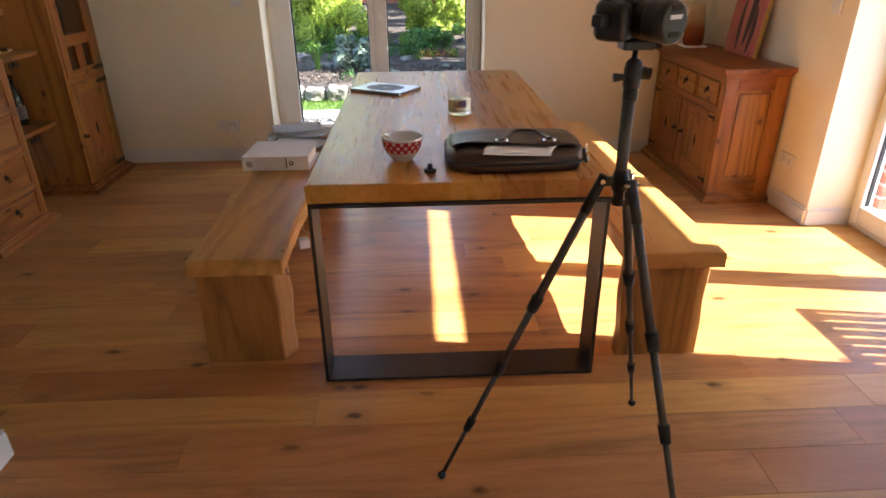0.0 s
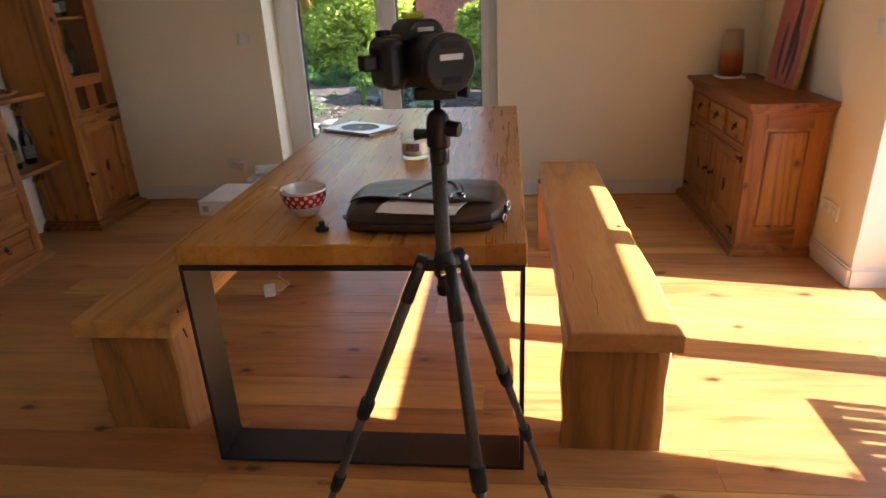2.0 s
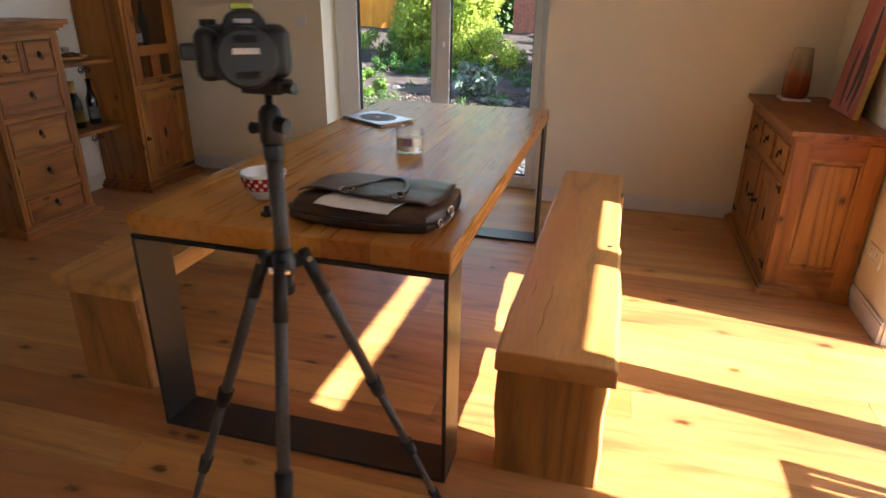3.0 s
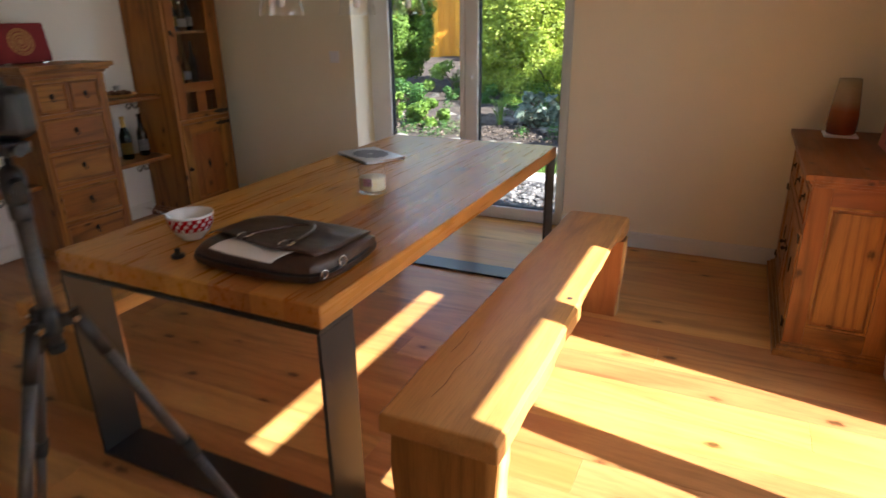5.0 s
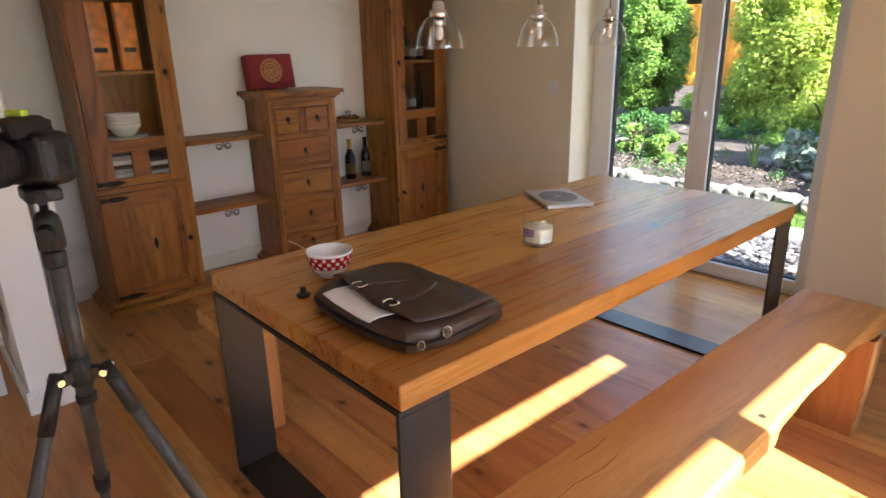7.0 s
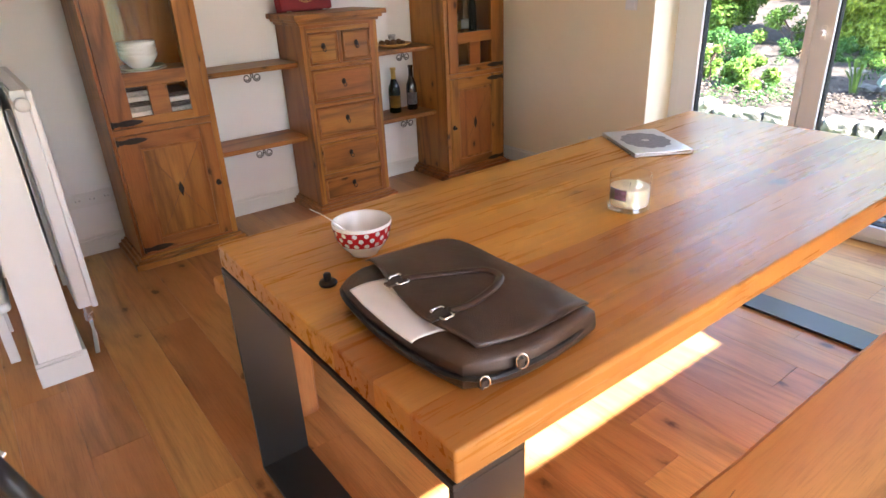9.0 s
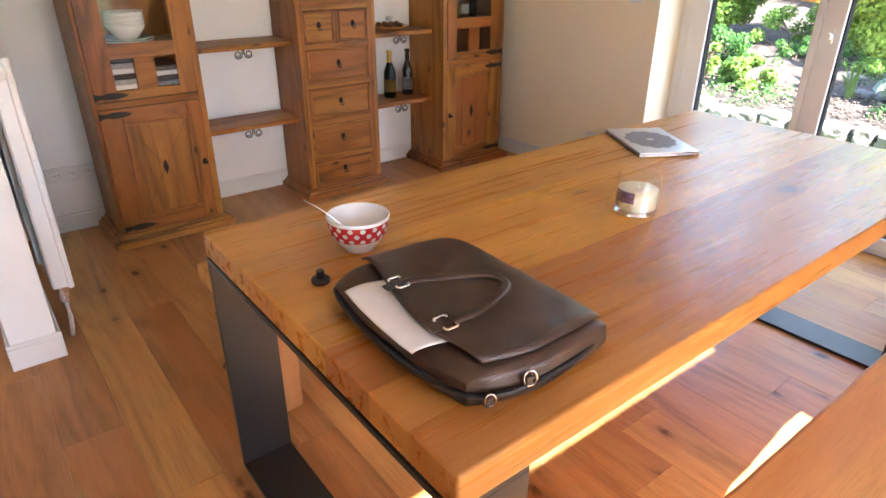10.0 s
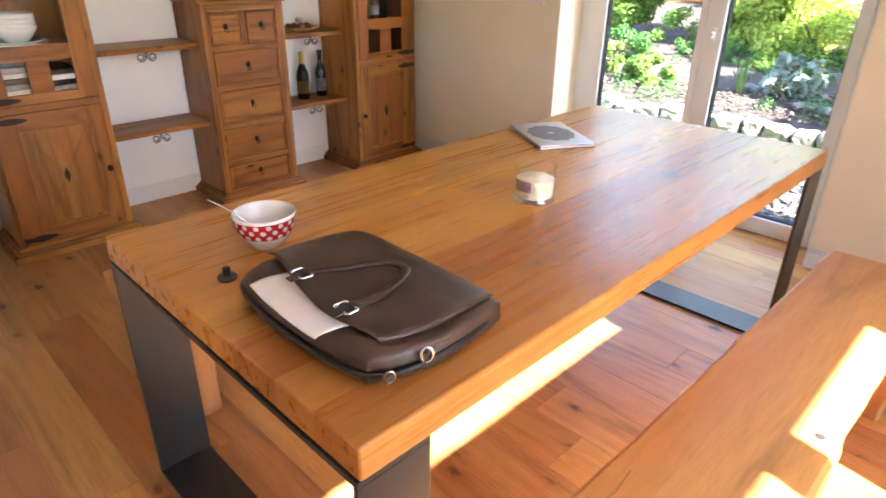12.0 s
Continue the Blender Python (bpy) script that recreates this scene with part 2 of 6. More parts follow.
leather_relief(leather)
wax_bsdf = wax.node_tree.nodes["Principled BSDF"]
wax_bsdf.inputs["Subsurface Weight"].default_value = 0.25
wax_bsdf.inputs["Subsurface Radius"].default_value = (0.04, 0.035, 0.02)


def leaf_mat(name, dark, light, rough=0.55):
    m = Mat(name, rough)
    g = m.nodes.new("ShaderNodeNewGeometry")
    m.color(m.ramp(g.outputs["Random Per Island"], (0.1, dark), (0.55, mul(tuple(a + b for a, b in zip(dark, light)), 0.5)), (0.95, light)))
    m.set("Subsurface Weight", 0.0)
    tr = m.nodes.new("ShaderNodeBsdfTranslucent")
    m.link(m.b.inputs["Base Color"].links[0].from_socket, tr.inputs["Color"])
    mx = m.nodes.new("ShaderNodeMixShader")
    mx.inputs[0].default_value = 0.45
    m.link(m.b.outputs[0], mx.inputs[1])
    m.link(tr.outputs[0], mx.inputs[2])
    m.link(mx.outputs[0], m.nodes["Material Output"].inputs["Surface"])
    return m.m


leaf_dark = leaf_mat("dark_green_leaves", (0.035, 0.10, 0.022), (0.13, 0.29, 0.055))
leaf_mid = leaf_mat("green_leaves", (0.09, 0.17, 0.025), (0.28, 0.44, 0.07))
leaf_light = leaf_mat("yellow_green_leaves", (0.24, 0.32, 0.04), (0.60, 0.68, 0.11))
leaf_grey = leaf_mat("grey_green_leaves", (0.10, 0.15, 0.10), (0.34, 0.42, 0.32))
leaf_red = leaf_mat("reddish_leaves", (0.12, 0.05, 0.03), (0.30, 0.14, 0.08))
grass_mat = leaf_mat("lawn_grass", (0.07, 0.14, 0.02), (0.24, 0.36, 0.06))


def glass(name, color=(1, 1, 1), rough=0.0, ior=1.45):
    m = Mat(name, rough, 0, color)
    m.set("Transmission Weight", 1.0)
    m.set("IOR", ior)
    return m.m


def pane_glass(name, gloss=0.5, tint=(1, 1, 1), base=0.025):
    """Thin window glass: clear straight through, with a faint mirror sheen."""
    m = Mat(name)
    tr, gl, mx, fr = (m.nodes.new("ShaderNode" + k) for k in ("BsdfTransparent", "BsdfGlossy", "MixShader", "LayerWeight"))
    gl.inputs["Roughness"].default_value = 0.0
    tr.inputs["Color"].default_value = (*tint, 1)
    sheen = m.math("ADD", m.math("MULTIPLY", m.math("POWER", fr.outputs["Facing"], 4.0), gloss), base)
    m.link(sheen, mx.inputs[0])
    m.link(tr.outputs[0], mx.inputs[1])
    m.link(gl.outputs[0], mx.inputs[2])
    m.link(mx.outputs[0], m.nodes["Material Output"].inputs["Surface"])
    return m.m


window_glass = pane_glass("window_glass")
jar_glass = pane_glass("thin_clear_glass", 0.9, (0.96, 0.97, 0.96), 0.10)
bottle_green = glass("dark_green_bottle_glass", (0.008, 0.03, 0.010))
bottle_black = plain("near_black_bottle_glass", (0.008, 0.010, 0.009), 0.08, 0, 0.2, 10, 0, 0.5)
bottle_clear = glass("pale_bottle_glass", (0.75, 0.85, 0.80))


def vase_mat():
    m = Mat("amber_shaded_glass", 0.22)
    tc = m.nodes.new("ShaderNodeTexCoord")
    sp = m.nodes.new("ShaderNodeSeparateXYZ")
    m.link(tc.outputs["Object"], sp.inputs[0])
    z = m.math("ADD", m.math("MULTIPLY", sp.outputs[2], 3.4), m.math("MULTIPLY", m.noise(m.coords(), 12.0), 0.10))
    m.color(m.ramp(z, (0.05, (0.22, 0.035, 0.008)), (0.45, (0.36, 0.09, 0.018)), (0.62, (0.36, 0.22, 0.10)), (1.0, (0.42, 0.32, 0.18))))
    m.set("Coat Weight", 0.5)
    return m.m


amber = vase_mat()


def canvas_mat():
    m = Mat("pink_painted_canvas", 0.75)
    v = m.coords((1.0, 3.0, 0.7), False)
    n = m.noise(v, 3.0, 3.0, 0.5, 0.8)
    m.color(m.ramp(n, (0.3, (0.50, 0.12, 0.10)), (0.5, (0.62, 0.22, 0.17)), (0.7, (0.66, 0.36, 0.28))))
    m.bump(m.noise(m.coords(), 300.0), 0.2, 0.001)
    return m.m


canvas = canvas_mat()


def lawn_mat():
    m = Mat("lawn_and_soil", 0.95)
    v = m.coords(shuffle=False)
    n = m.math("ADD", m.math("MULTIPLY", m.noise(v, 1.4, 5.0), 0.5), m.math("MULTIPLY", m.noise(v, 30.0, 4.0), 0.5))
    m.color(m.ramp(n, (0.3, (0.05, 0.09, 0.02)), (0.55, (0.11, 0.19, 0.04)), (0.8, (0.20, 0.28, 0.07))))
    m.bump(m.noise(v, 60.0), 1.0, 0.01)
    return m.m


ground_mat = lawn_mat()

# ---- mesh helpers ----


def part(name, bm, material, parent=None, label="", smooth=False, loc=None):
    """Links a bmesh as ONE mesh object under a thing or under a part."""
    me = bpy.data.meshes.new(name)
    if smooth:
        for f in bm.faces:
            f.smooth = True
    bm.to_mesh(me)
    bm.free()
    me.materials.append(material)
    ob = new(name, me)
    if loc is not None:
        ob.location = loc
    if parent is not None:
        ob.parent = parent
    if label:
        ob["label"] = label
    return ob


def thing(name, label, category, loc=(0, 0, 0), rz=0.0, group="", kind=""):
    ob = new(name)
    ob.empty_display_size = 0.05
    ob.matrix_world = pose(*loc, 0, 0, rz)
    return tagged(ob, label, category, group, kind)


def B():
    return bmesh.new()


def box(x0, x1, y0, y1, z0, z1, bevel=0.0, bm=None, seg=2):
    bm = bm or B()
    r = bmesh.ops.create_cube(bm, size=1.0)
    vs = r["verts"]
    for v in vs:
        v.co = Vector((x0 + (v.co.x + 0.5) * (x1 - x0), y0 + (v.co.y + 0.5) * (y1 - y0), z0 + (v.co.z + 0.5) * (z1 - z0)))
    if bevel:
        es = list({e for v in vs for e in v.link_edges})
        bmesh.ops.bevel(bm, geom=es, offset=bevel, segments=seg, profile=0.5, affect="EDGES", clamp_overlap=True)
    return bm


def tube(p0, p1, r0, r1=None, seg=16, bm=None, caps=True):
    bm = bm or B()
    p0, p1 = Vector(p0), Vector(p1)
    d = p1 - p0
    m = Matrix.Translation((p0 + p1) / 2) @ d.to_track_quat("Z", "Y").to_matrix().to_4x4()
    bmesh.ops.create_cone(bm, cap_ends=caps, segments=seg, radius1=r0, radius2=r0 if r1 is None else r1, depth=d.length, matrix=m)
    return bm


def lathe(profile, seg=32, bm=None, at=(0, 0, 0)):
    """A turned shape from (radius, height) pairs."""
    bm = bm or B()
    rings = []
    for r, z in profile:
        if r < 1e-5:
            rings.append([bm.verts.new((at[0], at[1], at[2] + z))])
        else:
            rings.append([bm.verts.new((at[0] + r * math.cos(2 * math.pi * i / seg), at[1] + r * math.sin(2 * math.pi * i / seg), at[2] + z)) for i in range(seg)])
    for a, b in zip(rings, rings[1:]):
        for i in range(seg):
            j = (i + 1) % seg
            if len(a) == 1 and len(b) == 1:
                continue
            if len(a) == 1:
                bm.faces.new((a[0], b[i], b[j]))
            elif len(b) == 1:
                bm.faces.new((a[i], a[j], b[0]))
            else:
                bm.faces.new((a[i], a[j], b[j], b[i]))
    bmesh.ops.recalc_face_normals(bm, faces=bm.faces)
    return bm


def sweep(points, radius, seg=8, bm=None, width=None, up=(0, 0, 1), closed=False):
    """A round cord, or a flat strap of that half width, along points."""
    bm = bm or B()
    pts = [Vector(p) for p in points]
    rings = []
    for i, p in enumerate(pts):
        a = pts[i - 1] if i or closed else pts[0]
        b = pts[(i + 1) % len(pts)] if i < len(pts) - 1 or closed else pts[-1]
        t = (b - a).normalized()
        side = t.cross(Vector(up))
        side = side.normalized() if side.length > 1e-4 else Vector((1, 0, 0))
        n = side.cross(t)
        ring = []
        for k in range(seg):
            ang = 2 * math.pi * k / seg
            ring.append(bm.verts.new(p + side * math.cos(ang) * (width or radius) + n * math.sin(ang) * radius))
        rings.append(ring)
    pairs = list(zip(rings, rings[1:])) + ([(rings[-1], rings[0])] if closed else [])
    for a, b in pairs:
        for k in range(seg):
            bm.faces.new((a[k], a[(k + 1) % seg], b[(k + 1) % seg], b[k]))
    if not closed:
        bm.faces.new(rings[0][::-1])
        bm.faces.new(rings[-1])
    bmesh.ops.recalc_face_normals(bm, faces=bm.faces)
    return bm


def blob(r, squash=(1, 1, 1), rough=0.15, sub=3, seed=0, at=(0, 0, 0), bm=None, freq=1.6):
    bm = bm or B()
    res = bmesh.ops.create_icosphere(bm, subdivisions=sub, radius=1.0)
    for v in res["verts"]:
        k = 1 + rough * noise.noise(v.co * freq + Vector((seed * 7.1, seed * 3.3, seed)))
        v.co = Vector((at[0] + v.co.x * k * r * squash[0], at[1] + v.co.y * k * r * squash[1], at[2] + v.co.z * k * r * squash[2]))
    return bm


def prism(outline, depth, bm=None):
    """An outline in x, z pulled out along y."""
    bm = bm or B()
    a = [bm.verts.new((x, 0, z)) for x, z in outline]
    b = [bm.verts.new((x, depth, z)) for x, z in outline]
    bm.faces.new(a)
    bm.faces.new(b[::-1])
    n = len(a)
    for i in range(n):
        bm.faces.new((a[i], b[i], b[(i + 1) % n], a[(i + 1) % n]))
    bmesh.ops.recalc_face_normals(bm, faces=bm.faces)
    return bm


def structure(name, bm, material, label, category):
    return tagged(part(name, bm, material), label, category, kind="structure")

# ---- the room ----
XL, XR, YB, YF, ZC = -2.53, 2.27, -4.6, 4.80, 2.52
GX0, GX1 = -1.03, 0.572                      # garden door opening in the far wall
TY0, TY1 = 1.71, 3.26                       # terrace door opening in the right wall

SY0, SY1 = -1.45, -0.40                     # added, unseen door opening for fill light, behind the start of the walk
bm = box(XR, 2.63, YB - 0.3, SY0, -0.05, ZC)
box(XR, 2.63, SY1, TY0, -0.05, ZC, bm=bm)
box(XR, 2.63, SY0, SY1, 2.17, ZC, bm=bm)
box(XR, 2.63, TY1, YF + 0.32, -0.05, ZC, bm=bm)
box(XR, 2.63, TY0, TY1, 2.17, ZC, bm=bm)
structure("wall_east", bm, wall_paint, "cream-white plastered wall with the terrace door opening", "wall")
bm = box(XL, GX0, YF, YF + 0.32, -0.05, ZC)
box(GX1, XR, YF, YF + 0.32, -0.05, ZC, bm=bm)
box(GX0, GX1, YF, YF + 0.32, 2.17, ZC, bm=bm)
structure("wall_north", bm, wall_paint, "cream-white plastered wall with the garden door opening", "wall")
structure("wall_west", box(XL - 0.3, XL, YB - 0.3, YF + 0.32, -0.05, ZC), west_paint, "white plastered wall behind the pine cabinets", "wall")
structure("wall_south", box(XL, XR, YB - 0.3, YB, -0.05, ZC), dim_south_paint, "plain unseen plastered wall, darkened to cut bounced light", "wall")
structure("ceiling", box(XL - 0.3, 2.63, YB - 0.3, YF + 0.32, ZC, ZC + 0.25), dim_ceiling_paint, "plain unseen ceiling, greyed to cut bounced light", "ceiling")
structure("wall_partition", box(XL, -1.262, 1.463, 1.612, 0.0, ZC, 0.004), west_paint, "short white wall stub carrying the radiators", "wall")


def skirting(x0, x1, y0, y1):
    """White skirting board with a rounded top edge and a small groove."""
    bm = box(x0, x1, y0, y1, 0.0, 0.088, 0.002)
    e = 0.004
    wx, wy = (e, 0) if x1 - x0 < y1 - y0 else (0, e)
    box(x0 + wx, x1 - wx, y0 + wy, y1 - wy, 0.088, 0.104, 0.003, bm)
    structure("baseboard", bm, white_lacquer, "white lacquered skirting board", "skirting board")


skirting(XL + 0.015, GX0, YF - 0.015, YF)
skirting(GX1, XR - 0.015, YF - 0.015, YF)
skirting(XL, XL + 0.015, 1.64, YF)
skirting(XL, XL + 0.015, YB, 1.44)
skirting(XR - 0.015, XR, TY1, YF)
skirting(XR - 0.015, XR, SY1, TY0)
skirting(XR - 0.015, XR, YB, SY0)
skirting(XR, 2.525, TY1 - 0.012, TY1 - 0.001)
skirting(-1.262, -1.247, 1.449, 1.626)
skirting(XL + 0.015, -1.262, 1.449, 1.463)
skirting(XL + 0.015, -1.262, 1.612, 1.626)

# ---- furniture: the dining table ----
table = thing("dining_table", "long oiled oak dining table on black flat-steel runner legs", "table", (0.194, 3.02, 0))
HX, HY = 0.499, 1.08
edges = [-HX, -0.365, -0.215, -0.035, 0.13, 0.275, 0.385, HX]
for a, b in zip(edges, edges[1:]):
    bm = box(a, b, -HY, HY, 0.7005, 0.765)
    outer = [e for e in bm.edges if e.verts[0].co.y * e.verts[1].co.y > 0 and e.verts[0].co.z == e.verts[1].co.z or all(abs(v.co.x) > HX - 1e-3 for v in e.verts) and e.verts[0].co.z == e.verts[1].co.z]
    corner = [e for e in bm.edges if all(abs(v.co.x) > HX - 1e-3 and abs(v.co.y) > HY - 1e-3 for v in e.verts)]
    bmesh.ops.bevel(bm, geom=list(set(outer + corner)), offset=0.006, segments=3, profile=0.5, affect="EDGES")
    part("plank", bm, table_wood, table)


def leg_loop(y0, y1):
    """A closed rectangle of flat steel bar, standing on edge to the table's length."""
    t = 0.012
    for nm, (x0, x1, z0, z1) in (("runner", (-HX + 0.005, HX - 0.005, 0.002, 0.002 + t)), ("top_bar", (-HX + 0.005, HX - 0.005, 0.686, 0.6995)),
                                 ("leg", (-HX + 0.005, -HX + 0.005 + t, 0.015, 0.685)), ("leg", (HX - 0.005 - t, HX - 0.005, 0.015, 0.685))):
        part(nm, box(x0, x1, y0, y1, z0, z1, 0.001, seg=1), steel_black, table)


leg_loop(-HY - 0.003, -HY + 0.147)
leg_loop(HY - 0.150, HY - 0.002)


# ---- benches ----
def bench(name_loc, side, label, seed, thick=0.150, flare=0.0):
    """A thick oak plank with live edges on two upright slab ends."""
    ob = thing("bench", label, "bench", name_loc, group="benches along the table")
    L, W, T, top = 0.972, 0.165, 0.066, 0.470
    n = 56
    bm = B()
    prof = [(-1, -0.5), (-1, 0.30), (-0.93, 0.46), (-0.6, 0.5), (0.6, 0.5), (0.93, 0.46), (1, 0.30), (1, -0.5), (0.9, -0.5), (-0.9, -0.5)]
    rings = []
    for i in range(n + 1):
        y = -L + 2 * L * i / n
        el = 0.008 * noise.noise((y * 2.3, seed, 0)) + 0.003 * noise.noise((y * 9, seed, 3))
        er = 0.008 * noise.noise((y * 2.3, seed + 9, 0)) + 0.003 * noise.noise((y * 9, seed + 9, 3))
        step = 0.012 * min(1.0, max(0.0, (y + 0.09) / 0.03))
        tuck = 0.034 * math.sin(math.pi * min(1.0, max(0.0, (y + 0.05) / 0.85))) ** 0.6     # bark edge cut in underneath
        inner = 0.002 + 0.012 * (y + L) / (2 * L)
        ring = []
        for u, w in prof:
            low = (0.30 - w) / 0.8
            live = 0.010 * noise.noise((y * 4, seed + 4, u)) if w < 0 else 0.0
            if (u > 0) == (side > 0):
                x = u * (W + er + live + 0.008 - step - tuck * max(0.0, low))
            else:
                x = u * (W + el + live - inner)
            ring.append(bm.verts.new((x, y, top - T / 2 + w * T)))
        rings.append(ring)
    k = len(prof)
    for a, b in zip(rings, rings[1:]):
        for j in range(k):
            bm.faces.new((a[j], a[(j + 1) % k], b[(j + 1) % k], b[j]))
    bm.faces.new(rings[0][::-1])
    bm.faces.new(rings[-1])
    bmesh.ops.recalc_face_normals(bm, faces=bm.faces)
    es = [e for e in bm.edges if e.is_manifold and e.calc_face_angle(0) > 1.2 and all(abs(abs(v.co.y) - L) < 1e-4 for v in e.verts)]
    bmesh.ops.bevel(bm, geom=es, offset=0.006, segments=2, profile=0.5, affect="EDGES")
    part("seat", bm, bench_wood, ob)
    for near, y0, y1 in ((1, -L + 0.062, -L + thick), (0, L - 0.205, L - 0.105)):
        bm = B()
        rows, rows_at = [], []
        m = 14
        for i in range(m + 1):
            z = (top - T - 0.001) * i / m
            wl = 0.160 + 0.010 * noise.noise((z * 6, seed + 20, y0))
            wr = 0.156 + 0.010 * noise.noise((z * 6, seed + 30, y0)) + (0.0 if near else 0.004 + 0.03 * z)
            o = 0.004 + 0.004 * noise.noise((z * 14, seed + 50, y0))
            rows_at.append(((wr - 0.004 - flare, y0 + 0.004, z), (wr - flare + o, y0 + 0.018, z), (wr + o, (y0 + y1) / 2, z), (wr - 0.002 + o, y1 - 0.012, z), (wr - 0.014, y1 - 0.003, z), (wr - 0.030 - flare, (y0 + y1) / 2, z)))
            rows.append([bm.verts.new(p) for p in ((-wl, y0, z), (wr - 0.006 - flare, y0, z), (wr - flare, y0 + 0.012, z), (wr - 0.004, y1 - 0.008, z), (wr - 0.012, y1, z), (-wl + 0.01, y1, z), (-wl - 0.003, (y0 + y1) / 2, z))])
        for a, b in zip(rows, rows[1:]):
            for j in range(7):
                bm.faces.new((a[j], a[(j + 1) % 7], b[(j + 1) % 7], b[j]))
        bm.faces.new(rows[0][::-1])
        bm.faces.new(rows[-1])
        bmesh.ops.recalc_face_normals(bm, faces=bm.faces)
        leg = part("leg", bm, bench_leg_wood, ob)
        # pale sapwood along the live edge, its colour also carrying window light
        bm = B()
        strip = []
        for row in rows_at:
            strip.append([bm.verts.new(p) for p in row])
        for a, b in zip(strip, strip[1:]):
            for j in range(6):
                bm.faces.new((a[j], a[(j + 1) % 6], b[(j + 1) % 6], b[j]))
        bm.faces.new(strip[0][::-1])
        bm.faces.new(strip[-1])
        bmesh.ops.recalc_face_normals(bm, faces=bm.faces)
        part("live_edge", bm, lit_sapwood, leg, "pale sapwood live edge, lightened for the window light on it", True)
    return ob


bench_r = bench((0.972, 2.957, 0), 1, "heavy oiled oak bench with live edges, partly in the sun", 3)
bench_l = bench((-0.602, 2.998, 0), 1, "heavy oiled oak bench with live edges, papers lying on it", 11, 0.186, 0.030)
# open knot holes and drying cracks
part("knot_hole", lathe([(0.0, 0.0), (0.009, 0.0), (0.011, 0.0006), (0.0, 0.0007)], 14, at=(0.125, -0.10, 0.4702)), dark_print, bench_r)
for pts in ([(-0.06, -0.86), (-0.052, -0.78), (-0.058, -0.70), (-0.045, -0.60), (-0.05, -0.52)], [(-0.11, -0.62), (-0.104, -0.55), (-0.112, -0.48)]):
    part("crack", sweep([(x, y, 0.4703) for x, y in pts], 0.0005, 6, width=0.0009), cork, bench_r)
bm = sweep([(0.166, -0.90, 0.468), (0.170, -0.88, 0.44), (0.166, -0.89, 0.40), (0.172, -0.885, 0.36)], 0.002, 6, width=0.005, up=(1, 0, 0))
part("crack", bm, dark_print, bench_l)


# ---- pine furniture ----
def drop_knob(parent, x, y, z, kind="ring"):
    """Small black iron pull: back plate, stem and drop ring."""
    bm = lathe([(0.0, 0.0), (0.013, 0.0), (0.014, 0.002), (0.010, 0.005), (0.005, 0.006), (0.005, 0.016), (0.0, 0.017)], 14)
    for v in bm.verts:
        v.co = Vector((v.co.x, -v.co.z, v.co.y * 1.25))
    if kind == "ring":
        pts = [(0.010 * math.sin(a), -0.014 - 0.004 * (1 - math.cos(a)) / 2, -0.005 - 0.012 + 0.012 * math.cos(a)) for a in (2 * math.pi * i / 16 for i in range(16))]
        sweep(pts, 0.0026, 6, bm, closed=True, up=(0, 1, 0))
    else:
        blob(0.011, (1, 0.8, 1), 0.1, 2, 1, (0, -0.02, 0), bm)
    return part("knob", bm, iron, parent, "black iron drop pull", True, loc=(x, y, z))


def strap_hinge(parent, x, y, z, s, k=1.0):
    """Black iron strap hinge with a leaf-shaped end; s is the way it points."""
    out = [(0, -0.011), (0.016, -0.012), (0.030, -0.009), (0.058, -0.015), (0.095, -0.014), (0.128, -0.008), (0.146, 0.0), (0.128, 0.008), (0.095, 0.014), (0.058, 0.015), (0.030, 0.009), (0.016, 0.012), (0, 0.011)]
    bm = prism([(px * s * k, pz * k) for px, pz in out], -0.004)
    tube((0, -0.003, -0.016), (0, -0.003, 0.016), 0.005, seg=8, bm=bm)
    return part("hinge", bm, iron, parent, "black iron strap hinge", loc=(x, y, z))


def moulding(parent, name, x0, x1, y0, y1, steps, material):
    """Moulding round front and sides, one body: (out, z0, z1) steps joined by coves."""
    bm = B()
    rings = []
    for o, z0, z1 in steps:
        for z, k in ((z0, 0.0), (z0 + 0.3 * (z1 - z0), 0.0), (z1, 0.0)):
            rings.append([bm.verts.new(p) for p in ((x0 - o, y1, z), (x0 - o, y0 - o, z), (x1 + o, y0 - o, z), (x1 + o, y1, z))])
    for a, b in zip(rings, rings[1:]):
        for i in range(4):
            bm.faces.new((a[i], a[(i + 1) % 4], b[(i + 1) % 4], b[i]))
    bm.faces.new(rings[0][::-1])
    bm.faces.new(rings[-1])
    bmesh.ops.remove_doubles(bm, verts=bm.verts, dist=1e-5)
    bmesh.ops.recalc_face_normals(bm, faces=bm.faces)
    es = [e for e in bm.edges if len(e.link_faces) == 2 and e.calc_face_angle(0) > 0.3]
    bmesh.ops.bevel(bm, geom=es, offset=0.0035, segments=2, profile=0.5, affect="EDGES", clamp_overlap=True)
    return part(name, bm, material, parent)


def panel_ring(x0, x1, z0, z1, y, w=0.012, d=0.006, bm=None):
    """A raised bead round a field, on the front plane y."""
    bm = bm or B()
    for a in ((x0, x1, z1 - w, z1), (x0, x1, z0, z0 + w), (x0, x0 + w, z0 + w, z1 - w), (x1 - w, x1, z0 + w, z1 - w)):
        box(a[0], a[1], y - d, y, a[2], a[3], 0.0025, bm, 1)
    return bm


